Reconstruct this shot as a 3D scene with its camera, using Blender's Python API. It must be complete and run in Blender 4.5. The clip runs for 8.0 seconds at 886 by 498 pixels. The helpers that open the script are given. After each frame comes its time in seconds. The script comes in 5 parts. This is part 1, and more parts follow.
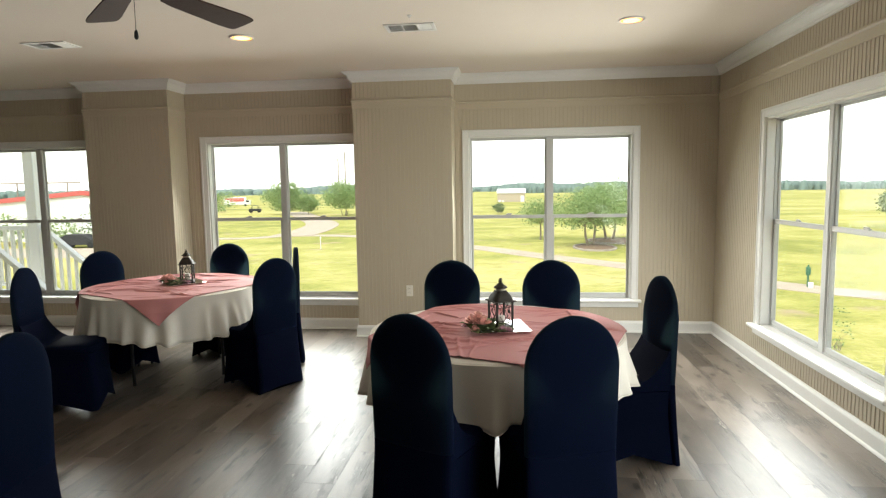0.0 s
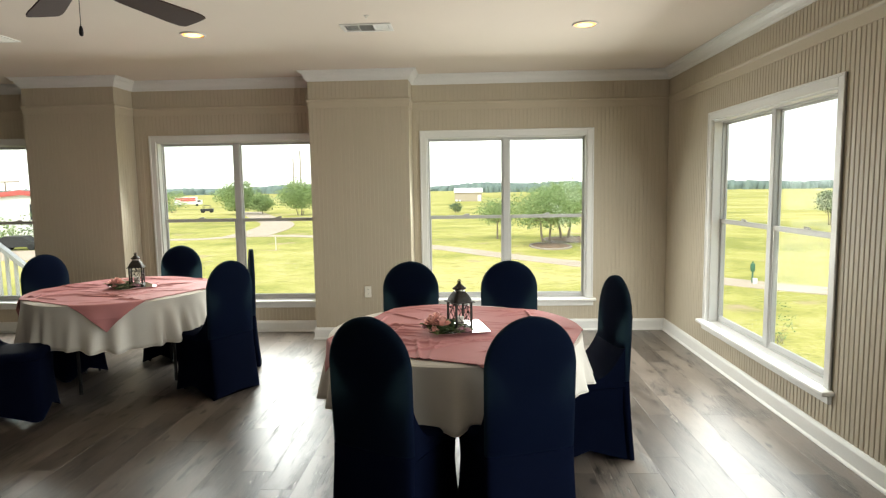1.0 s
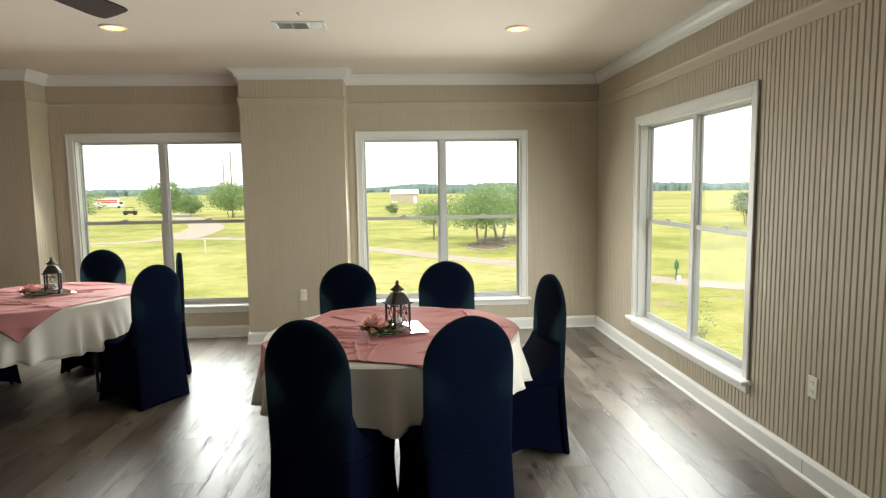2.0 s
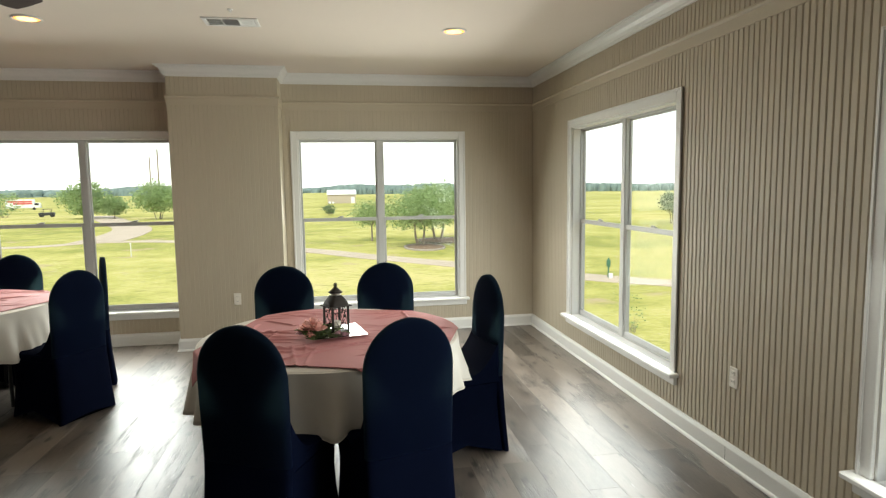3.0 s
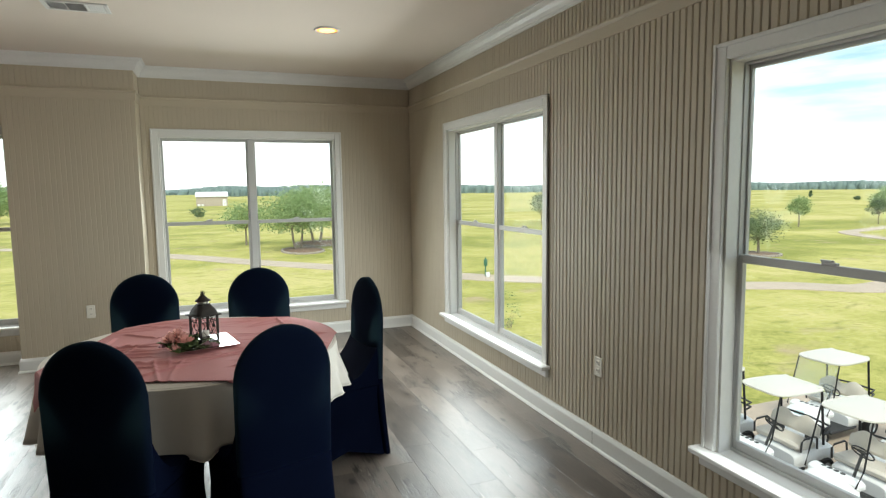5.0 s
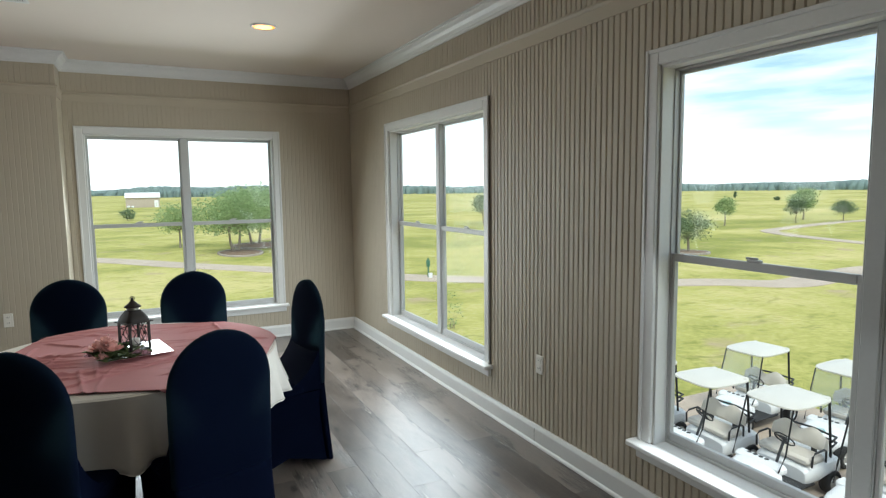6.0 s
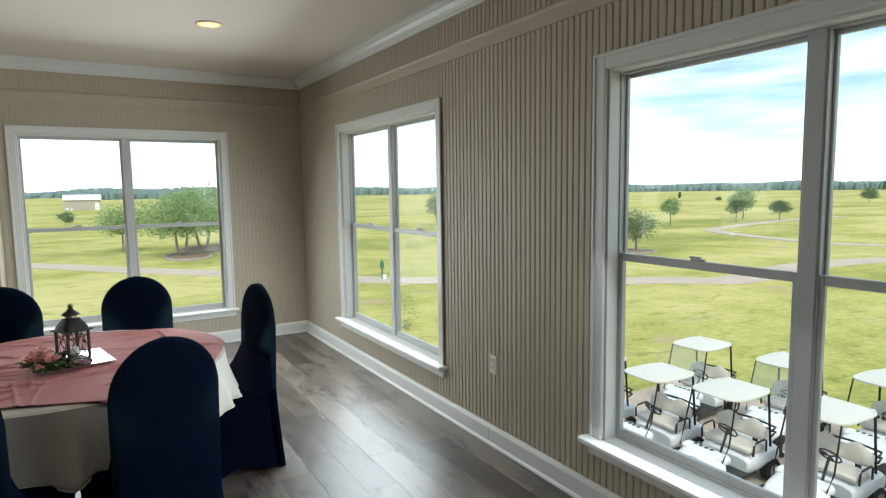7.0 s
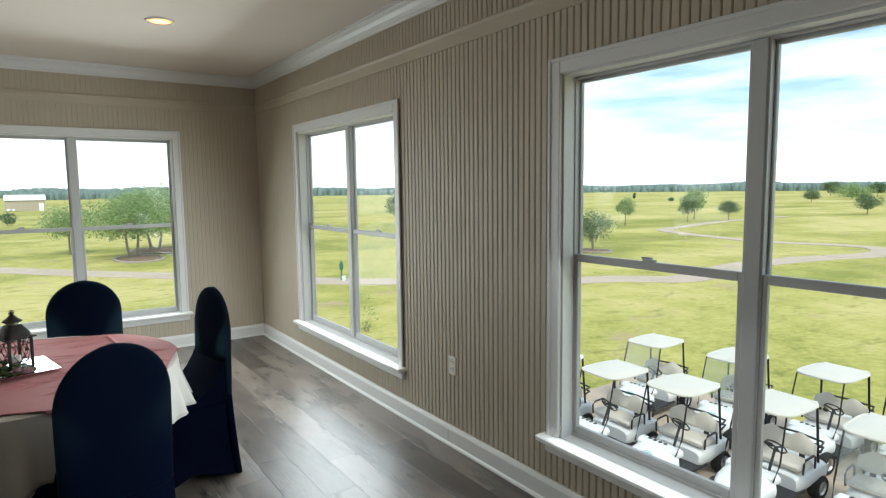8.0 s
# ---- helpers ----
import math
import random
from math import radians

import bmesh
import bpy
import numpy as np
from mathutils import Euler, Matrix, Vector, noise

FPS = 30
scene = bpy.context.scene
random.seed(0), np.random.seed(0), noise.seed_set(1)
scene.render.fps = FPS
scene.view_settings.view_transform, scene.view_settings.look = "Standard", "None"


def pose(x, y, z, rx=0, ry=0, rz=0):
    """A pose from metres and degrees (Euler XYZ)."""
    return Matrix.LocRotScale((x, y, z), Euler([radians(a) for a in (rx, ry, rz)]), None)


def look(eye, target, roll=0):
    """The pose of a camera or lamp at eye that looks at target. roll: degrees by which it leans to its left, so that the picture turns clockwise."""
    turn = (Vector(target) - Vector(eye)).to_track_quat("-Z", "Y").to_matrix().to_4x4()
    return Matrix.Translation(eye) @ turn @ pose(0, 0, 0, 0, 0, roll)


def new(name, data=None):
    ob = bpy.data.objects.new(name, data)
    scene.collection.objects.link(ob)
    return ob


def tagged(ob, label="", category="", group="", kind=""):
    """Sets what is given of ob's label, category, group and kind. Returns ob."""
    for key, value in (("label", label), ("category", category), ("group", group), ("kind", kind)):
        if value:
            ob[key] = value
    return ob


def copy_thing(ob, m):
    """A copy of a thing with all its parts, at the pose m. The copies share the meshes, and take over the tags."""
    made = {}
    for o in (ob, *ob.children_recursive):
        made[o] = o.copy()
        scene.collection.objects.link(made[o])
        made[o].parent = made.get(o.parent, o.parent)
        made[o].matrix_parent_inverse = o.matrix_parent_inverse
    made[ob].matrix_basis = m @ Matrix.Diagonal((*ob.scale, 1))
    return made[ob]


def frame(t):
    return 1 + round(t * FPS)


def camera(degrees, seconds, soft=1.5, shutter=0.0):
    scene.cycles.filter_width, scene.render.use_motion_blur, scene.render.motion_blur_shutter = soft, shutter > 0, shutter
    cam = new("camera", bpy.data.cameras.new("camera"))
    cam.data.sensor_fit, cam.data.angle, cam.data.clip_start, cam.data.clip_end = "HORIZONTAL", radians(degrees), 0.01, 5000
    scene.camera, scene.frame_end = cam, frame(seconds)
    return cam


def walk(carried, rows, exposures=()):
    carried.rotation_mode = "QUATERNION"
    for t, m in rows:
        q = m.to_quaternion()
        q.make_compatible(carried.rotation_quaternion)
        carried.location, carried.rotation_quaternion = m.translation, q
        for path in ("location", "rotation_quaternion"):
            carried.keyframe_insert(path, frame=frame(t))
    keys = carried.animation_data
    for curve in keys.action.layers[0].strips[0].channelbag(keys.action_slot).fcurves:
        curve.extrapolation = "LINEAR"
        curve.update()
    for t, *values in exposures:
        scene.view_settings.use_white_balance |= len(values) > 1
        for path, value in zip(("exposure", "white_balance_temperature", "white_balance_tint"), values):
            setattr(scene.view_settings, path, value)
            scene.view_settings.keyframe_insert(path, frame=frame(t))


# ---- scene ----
cam = camera(73.0, 8.0, 1.25)
PATH = [
    (0, (-2.086, -6.442, 1.555), (-2.315, -4.465, 1.353), -0.9),
    (0.5, (-2.091, -6.45, 1.565), (-2.258, -4.468, 1.359), -0.8),
    (1, (-2.092, -6.446, 1.567), (-2.18, -4.459, 1.361), -0.9),
    (1.5, (-2.096, -6.446, 1.562), (-2.079, -4.456, 1.358), -0.9),
    (3, (-2.098, -6.449, 1.57), (-1.771, -4.487, 1.364), -0.8),
    (3.5, (-2.086, -6.443, 1.57), (-1.659, -4.5, 1.365), -0.9),
    (4, (-2.086, -6.447, 1.57), (-1.564, -4.527, 1.365), -0.8),
    (4.5, (-2.082, -6.444, 1.569), (-1.466, -4.553, 1.364), -0.8),
    (6, (-2.073, -6.431, 1.569), (-1.187, -4.65, 1.364), -0.7),
    (6.5, (-2.075, -6.429, 1.57), (-1.115, -4.687, 1.366), -0.8),
    (7, (-2.066, -6.429, 1.571), (-1.045, -4.721, 1.368), -0.8),
    (7.5, (-2.066, -6.435, 1.575), (-0.988, -4.763, 1.371), -0.7),
    (8, (-2.062, -6.438, 1.578), (-0.929, -4.803, 1.375), -0.7),
]
walk(cam, [(t, look(eye, target, roll)) for t, eye, target, roll in PATH],
     exposures=[(0.0, 1.22, 7050, 5), (2.0, 1.15, 7050, 4), (3.5, 0.97, 7000, 3), (4.7, 0.90, 6750, 2), (6.0, 0.71, 6150, 3), (8.0, 0.73, 6250, 3)])

# ---- world and light ----
G = -4.3                      # ground level outside, the room is on the upper floor
HC = 2.74                     # ceiling height
SUN_EL, SUN_AZ = radians(52), radians(200)
world = bpy.data.worlds.new("world")
scene.world = world
world.use_nodes = True
wn, wl = world.node_tree.nodes, world.node_tree.links
wn.clear()
w_out = wn.new("ShaderNodeOutputWorld")
w_bg = wn.new("ShaderNodeBackground")
w_sky = wn.new("ShaderNodeTexSky")
w_sky.sky_type = "NISHITA"
w_sky.sun_disc = False
w_sky.sun_elevation, w_sky.sun_rotation = SUN_EL, SUN_AZ
w_tc = wn.new("ShaderNodeTexCoord")
w_map = wn.new("ShaderNodeMapping")
w_map.inputs["Scale"].default_value = (1.0, 1.0, 7.0)
w_noise = wn.new("ShaderNodeTexNoise")
w_noise.inputs["Scale"].default_value = 3.2
w_noise.inputs["Detail"].default_value = 7
w_noise.inputs["Roughness"].default_value = 0.55
w_ramp = wn.new("ShaderNodeValToRGB")
w_ramp.color_ramp.elements[0].position = 0.36
w_ramp.color_ramp.elements[1].position = 0.70
w_mix = wn.new("ShaderNodeMix")
w_mix.data_type = "RGBA"
w_mix.inputs[7].default_value = (9.2, 9.5, 9.8, 1)
wl.new(w_tc.outputs["Generated"], w_map.inputs["Vector"])
wl.new(w_map.outputs["Vector"], w_noise.inputs["Vector"])
wl.new(w_noise.outputs["Fac"], w_ramp.inputs["Fac"])
w_sep = wn.new("ShaderNodeSeparateXYZ")
w_low = wn.new("ShaderNodeMapRange")                # whitish haze low over the horizon
w_low.inputs["From Min"].default_value, w_low.inputs["From Max"].default_value = 0.01, 0.075
w_low.inputs["To Min"].default_value, w_low.inputs["To Max"].default_value = 1.0, 0.0
w_max = wn.new("ShaderNodeMath")
w_max.operation = "MAXIMUM"
wl.new(w_tc.outputs["Generated"], w_sep.inputs["Vector"])
wl.new(w_sep.outputs["Z"], w_low.inputs["Value"])
wl.new(w_low.outputs["Result"], w_max.inputs[0])
wl.new(w_ramp.outputs["Color"], w_max.inputs[1])
wl.new(w_max.outputs[0], w_mix.inputs["Factor"])
wl.new(w_sky.outputs["Color"], w_mix.inputs[6])
wl.new(w_mix.outputs[2], w_bg.inputs["Color"])
w_bg.inputs["Strength"].default_value = 0.12
wl.new(w_bg.outputs["Background"], w_out.inputs["Surface"])

sun_data = bpy.data.lights.new("sun", "SUN")
sun_data.energy, sun_data.angle, sun_data.color = 1.5, radians(12), (1.0, 0.95, 0.86)
sun = new("sun", sun_data)
sun.matrix_world = Matrix.Rotation(-SUN_AZ, 4, "Z") @ Matrix.Rotation(SUN_EL - math.pi / 2, 4, "X")

WINDOW_LIGHT = 14.5           # watts per square metre of opening
LAMP_WATT = 2.0


def window_lamp(name, x, y, z, w, h, rz, share, spread, lean):
    """Sky light that falls slantwise into the room through one opening."""
    d = bpy.data.lights.new(name, "AREA")
    d.shape, d.size, d.size_y, d.energy, d.color = "RECTANGLE", w, h, WINDOW_LIGHT * share * w * h, (0.93, 0.97, 1.0)
    o = new(name, d)
    o.matrix_world = pose(x, y, z, 90 - lean, 0, rz)
    d.spread = radians(spread)
    return o


# ---- materials ----
def node_mat(name):
    m = bpy.data.materials.new(name)
    m.use_nodes = True
    n, l = m.node_tree.nodes, m.node_tree.links
    return m, n, l, n["Principled BSDF"]


def mat(name, color, rough=0.6, metal=0.0, var=0.10, scale=5.0, fine=70.0, bump=0.15, depth=0.002, stretch=(1, 1, 1), rand=0.0, spec=0.5):
    """Painted, woven or raw surface: two scales of colour variation, fine relief, and a random shift per object."""
    m, n, l, b = node_mat(name)
    geo = n.new("ShaderNodeNewGeometry")
    mp = n.new("ShaderNodeMapping")
    mp.inputs["Scale"].default_value = stretch
    l.new(geo.outputs["Position"], mp.inputs["Vector"])
    big, small = n.new("ShaderNodeTexNoise"), n.new("ShaderNodeTexNoise")
    big.inputs["Scale"].default_value, big.inputs["Detail"].default_value = scale, 4
    small.inputs["Scale"].default_value, small.inputs["Detail"].default_value = fine, 3
    for t in (big, small):
        l.new(mp.outputs["Vector"], t.inputs["Vector"])
    add = n.new("ShaderNodeMath")
    add.operation = "ADD"
    l.new(big.outputs["Fac"], add.inputs[0])
    l.new(small.outputs["Fac"], add.inputs[1])
    total = add.outputs[0]
    if rand:
        oi = n.new("ShaderNodeObjectInfo")
        mul = n.new("ShaderNodeMath")
        mul.operation, mul.inputs[1].default_value = "MULTIPLY_ADD", rand
        l.new(oi.outputs["Random"], mul.inputs[0])
        l.new(total, mul.inputs[2])
        total = mul.outputs[0]
    mr = n.new("ShaderNodeMapRange")
    mr.inputs["From Min"].default_value, mr.inputs["From Max"].default_value = 0.6, 1.4 + rand
    mr.inputs["To Min"].default_value, mr.inputs["To Max"].default_value = 1 - var, 1 + var
    l.new(total, mr.inputs["Value"])
    hsv = n.new("ShaderNodeHueSaturation")
    hsv.inputs["Color"].default_value = (*color, 1)
    l.new(mr.outputs["Result"], hsv.inputs["Value"])
    l.new(hsv.outputs["Color"], b.inputs["Base Color"])
    b.inputs["Roughness"].default_value, b.inputs["Metallic"].default_value = rough, metal
    b.inputs["Specular IOR Level"].default_value = spec
    if bump:
        bp = n.new("ShaderNodeBump")
        bp.inputs["Strength"].default_value, bp.inputs["Distance"].default_value = bump, depth
        l.new(small.outputs["Fac"], bp.inputs["Height"])
        l.new(bp.outputs["Normal"], b.inputs["Normal"])
    return m


def glass_mat(name, gloss=1.0, haze=0.0):
    m, n, l, b = node_mat(name)
    n.remove(b)
    out = n["Material Output"]
    tr, gl, mx, lw = n.new("ShaderNodeBsdfTransparent"), n.new("ShaderNodeBsdfGlossy"), n.new("ShaderNodeMixShader"), n.new("ShaderNodeLayerWeight")
    tr.inputs["Color"].default_value = (0.97, 0.985, 0.98, 1)
    gl.inputs["Roughness"].default_value = 0.02
    pw, sc = n.new("ShaderNodeMath"), n.new("ShaderNodeMath")
    pw.operation, pw.inputs[1].default_value = "POWER", 4.0
    sc.operation, sc.inputs[1].default_value, sc.inputs[2].default_value = "MULTIPLY_ADD", 0.07 * gloss, 0.010 * gloss
    l.new(lw.outputs["Facing"], pw.inputs[0])
    l.new(pw.outputs[0], sc.inputs[0])
    l.new(sc.outputs[0], mx.inputs["Fac"])
    l.new(tr.outputs["BSDF"], mx.inputs[1])
    l.new(gl.outputs["BSDF"], mx.inputs[2])
    if haze:                                           # pale veil of glare put into the pane as translucency
        veil, mh = n.new("ShaderNodeBsdfTranslucent"), n.new("ShaderNodeMixShader")
        veil.inputs["Color"].default_value = (0.92, 0.96, 1.0, 1)
        mh.inputs["Fac"].default_value = haze
        l.new(mx.outputs["Shader"], mh.inputs[1])
        l.new(veil.outputs["BSDF"], mh.inputs[2])
        mx = mh
    l.new(mx.outputs["Shader"], out.inputs["Surface"])
    return m


def sheer_mat(name, color, through_color, share):
    """Thin stretch fabric that lets some light through."""
    m = mat(name, color, 0.8, var=0.15, scale=6, fine=500, bump=0.1, depth=0.0006, spec=0.015)
    n, l = m.node_tree.nodes, m.node_tree.links
    tr, mx = n.new("ShaderNodeBsdfTranslucent"), n.new("ShaderNodeMixShader")
    tr.inputs["Color"].default_value = (*through_color, 1)
    mx.inputs["Fac"].default_value = share
    l.new(n["Principled BSDF"].outputs["BSDF"], mx.inputs[1])
    l.new(tr.outputs["BSDF"], mx.inputs[2])
    l.new(mx.outputs["Shader"], n["Material Output"].inputs["Surface"])
    return m


def glow_mat(name, color, strength):
    m, n, l, b = node_mat(name)
    b.inputs["Base Color"].default_value = (*color, 1)
    b.inputs["Emission Color"].default_value = (*color, 1)
    b.inputs["Emission Strength"].default_value = strength
    return m


def plank_mat(name, joined=False):
    """Grey-brown weathered plank: smooth pale parts, grain patches, light scuffs, knots, and a tone of its own per plank."""
    m, n, l, b = node_mat(name)
    geo, oi = n.new("ShaderNodeNewGeometry"), n.new("ShaderNodeObjectInfo")
    rnd_out = geo.outputs["Random Per Island"] if joined else oi.outputs["Random"]
    comb, off = n.new("ShaderNodeCombineXYZ"), n.new("ShaderNodeVectorMath")
    for i in range(3):
        l.new(rnd_out, comb.inputs[i])
    off.operation = "MULTIPLY_ADD"
    off.inputs[1].default_value = (37.0, 53.0, 11.0)
    l.new(comb.outputs[0], off.inputs[0])
    l.new(geo.outputs["Position"], off.inputs[2])

    def noise(sx, sy, detail, rough=0.6, warp=0.0):
        mp, t = n.new("ShaderNodeMapping"), n.new("ShaderNodeTexNoise")
        mp.inputs["Scale"].default_value = (sx, sy, 1.0)
        l.new(off.outputs[0], mp.inputs["Vector"])
        t.inputs["Scale"].default_value, t.inputs["Detail"].default_value = 1.0, detail
        t.inputs["Roughness"].default_value, t.inputs["Distortion"].default_value = rough, warp
        l.new(mp.outputs["Vector"], t.inputs["Vector"])
        return t.outputs["Fac"]

    def step(value, lo, hi, top=1.0):
        r = n.new("ShaderNodeMapRange")
        r.interpolation_type = "SMOOTHSTEP"
        r.inputs["From Min"].default_value, r.inputs["From Max"].default_value = lo, hi
        r.inputs["To Min"].default_value, r.inputs["To Max"].default_value = 0.0, top
        l.new(value, r.inputs["Value"])
        return r.outputs["Result"]

    def calc(op, p, q):
        k = n.new("ShaderNodeMath")
        k.operation = op
        for i, v in enumerate((p, q)):
            if isinstance(v, float):
                k.inputs[i].default_value = v
            else:
                l.new(v, k.inputs[i])
        return k.outputs[0]

    def blend(fac, c0, c1):
        x = n.new("ShaderNodeMix")
        x.data_type = "RGBA"
        l.new(fac, x.inputs["Factor"])
        for slot, c in ((6, c0), (7, c1)):
            if isinstance(c, tuple):
                x.inputs[slot].default_value = (*c, 1)
            else:
                l.new(c, x.inputs[slot])
        return x.outputs[2]

    cloud, grain, fine = noise(8.0, 2.2, 6, 0.65), noise(52.0, 3.2, 9, 0.74, 0.9), noise(210.0, 9.0, 4, 0.6)
    patch, scuff = noise(6.5, 1.5, 4), noise(40.0, 4.2, 6, 0.72, 1.6)
    tone = calc("ADD", calc("MULTIPLY", rnd_out, 0.60), calc("MULTIPLY", cloud, 1.05))
    ramp = n.new("ShaderNodeValToRGB")
    ramp.color_ramp.elements[0].position, ramp.color_ramp.elements[0].color = 0.40, (0.034, 0.0265, 0.022, 1)
    ramp.color_ramp.elements[1].position, ramp.color_ramp.elements[1].color = 1.0, (0.150, 0.123, 0.103, 1)
    l.new(tone, ramp.inputs["Fac"])
    colour = ramp.outputs["Color"]
    rough_part = step(patch, 0.50, 0.60)
    lines = calc("MULTIPLY", step(calc("ADD", grain, calc("MULTIPLY", fine, 0.35)), 0.70, 0.58), calc("ADD", calc("MULTIPLY", rough_part, 0.66), 0.07))
    colour = blend(calc("MULTIPLY", rough_part, calc("ADD", calc("MULTIPLY", grain, 0.9), 0.05)), colour, (0.030, 0.024, 0.020))
    colour = blend(lines, colour, (0.018, 0.013, 0.011))
    colour = blend(calc("MULTIPLY", step(scuff, 0.58, 0.66), calc("ADD", calc("MULTIPLY", rough_part, 0.62), 0.08)), colour, (0.36, 0.32, 0.28))
    mk, vor = n.new("ShaderNodeMapping"), n.new("ShaderNodeTexVoronoi")
    mk.inputs["Scale"].default_value = (4.4, 2.1, 1.0)
    l.new(off.outputs[0], mk.inputs["Vector"])
    vor.voronoi_dimensions = "2D"
    vor.inputs["Scale"].default_value = 1.0
    l.new(mk.outputs["Vector"], vor.inputs["Vector"])
    knot = step(calc("ADD", vor.outputs["Distance"], calc("MULTIPLY", grain, 0.46)), 0.33, 0.27, 0.85)
    colour = blend(knot, colour, (0.012, 0.009, 0.008))
    l.new(colour, b.inputs["Base Color"])
    b.inputs["Specular IOR Level"].default_value = 0.85
    rr = n.new("ShaderNodeMapRange")
    rr.inputs["From Min"].default_value, rr.inputs["From Max"].default_value = 0.30, 0.70
    rr.inputs["To Min"].default_value, rr.inputs["To Max"].default_value = 0.27, 0.40
    l.new(calc("ADD", calc("MULTIPLY", cloud, 0.55), calc("MULTIPLY", grain, 0.45)), rr.inputs["Value"])
    l.new(calc("ADD", rr.outputs["Result"], calc("MULTIPLY", lines, 0.14)), b.inputs["Roughness"])
    bp = n.new("ShaderNodeBump")
    bp.inputs["Strength"].default_value, bp.inputs["Distance"].default_value = 0.42, 0.002
    l.new(calc("SUBTRACT", grain, calc("MULTIPLY", lines, 0.6)), bp.inputs["Height"])
    l.new(bp.outputs["Normal"], b.inputs["Normal"])
    return m


def grass_mat(name):
    m, n, l, b = node_mat(name)
    geo = n.new("ShaderNodeNewGeometry")
    patch, streak, fine = (n.new("ShaderNodeTexNoise") for _ in range(3))
    mp = n.new("ShaderNodeMapping")
    mp.inputs["Scale"].default_value = (0.02, 0.035, 1)
    l.new(geo.outputs["Position"], mp.inputs["Vector"])
    l.new(mp.outputs["Vector"], patch.inputs["Vector"])
    patch.inputs["Scale"].default_value, patch.inputs["Detail"].default_value = 2.2, 6
    streak.inputs["Scale"].default_value, streak.inputs["Detail"].default_value = 0.55, 5
    fine.inputs["Scale"].default_value, fine.inputs["Detail"].default_value = 4.5, 10
    fine.inputs["Roughness"].default_value = 0.68
    mp3 = n.new("ShaderNodeMapping")
    mp3.inputs["Scale"].default_value = (0.9, 0.62, 1)
    mp3.inputs["Rotation"].default_value = (0, 0, radians(35))
    l.new(geo.outputs["Position"], mp3.inputs["Vector"])
    l.new(mp3.outputs["Vector"], streak.inputs["Vector"])
    l.new(geo.outputs["Position"], fine.inputs["Vector"])
    ramp = n.new("ShaderNodeValToRGB")
    ramp.color_ramp.elements[0].position, ramp.color_ramp.elements[0].color = 0.33, (0.250, 0.262, 0.066, 1)
    ramp.color_ramp.elements[1].position, ramp.color_ramp.elements[1].color = 0.68, (0.545, 0.470, 0.205, 1)
    e = ramp.color_ramp.elements.new(0.5)
    e.color = (0.415, 0.388, 0.118, 1)
    a = n.new("ShaderNodeMath")
    a.operation, a.inputs[1].default_value = "MULTIPLY_ADD", 0.36
    l.new(streak.outputs["Fac"], a.inputs[0])
    l.new(patch.outputs["Fac"], a.inputs[2])
    c = n.new("ShaderNodeMath")
    c.operation, c.inputs[1].default_value = "MULTIPLY_ADD", 0.62
    l.new(fine.outputs["Fac"], c.inputs[0])
    l.new(a.outputs[0], c.inputs[2])
    d = n.new("ShaderNodeMath")
    d.operation, d.inputs[1].default_value = "SUBTRACT", 0.48
    l.new(c.outputs[0], d.inputs[0])
    l.new(d.outputs[0], ramp.inputs["Fac"])
    bare, thin, tan = n.new("ShaderNodeTexNoise"), n.new("ShaderNodeMapRange"), n.new("ShaderNodeMix")
    bare.inputs["Scale"].default_value, bare.inputs["Detail"].default_value = 0.33, 8
    l.new(geo.outputs["Position"], bare.inputs["Vector"])
    thin.inputs["From Min"].default_value, thin.inputs["From Max"].default_value = 0.61, 0.74
    l.new(bare.outputs["Fac"], thin.inputs["Value"])
    tan.data_type = "RGBA"
    tan.inputs[7].default_value = (0.42, 0.33, 0.20, 1)
    l.new(thin.outputs["Result"], tan.inputs["Factor"])
    l.new(ramp.outputs["Color"], tan.inputs[6])
    tuft, tuft_on, deep = n.new("ShaderNodeTexNoise"), n.new("ShaderNodeMapRange"), n.new("ShaderNodeMix")
    mp4 = n.new("ShaderNodeMapping")
    mp4.inputs["Scale"].default_value, mp4.inputs["Rotation"].default_value = (0.55, 1.0, 1), (0, 0, radians(20))
    l.new(geo.outputs["Position"], mp4.inputs["Vector"])
    l.new(mp4.outputs["Vector"], tuft.inputs["Vector"])
    tuft.inputs["Scale"].default_value, tuft.inputs["Detail"].default_value, tuft.inputs["Roughness"].default_value = 1.5, 7, 0.68
    tuft_on.inputs["From Min"].default_value, tuft_on.inputs["From Max"].default_value, tuft_on.inputs["To Max"].default_value = 0.55, 0.67, 0.60
    l.new(tuft.outputs["Fac"], tuft_on.inputs["Value"])
    deep.data_type = "RGBA"
    deep.inputs[7].default_value = (0.140, 0.172, 0.034, 1)
    l.new(tuft_on.outputs["Result"], deep.inputs["Factor"])
    l.new(tan.outputs[2], deep.inputs[6])
    l.new(deep.outputs[2], b.inputs["Base Color"])
    b.inputs["Roughness"].default_value = 0.9
    b.inputs["Specular IOR Level"].default_value = 0.1
    bp = n.new("ShaderNodeBump")
    bp.inputs["Strength"].default_value, bp.inputs["Distance"].default_value = 0.5, 0.05
    l.new(fine.outputs["Fac"], bp.inputs["Height"])
    l.new(bp.outputs["Normal"], b.inputs["Normal"])
    return m


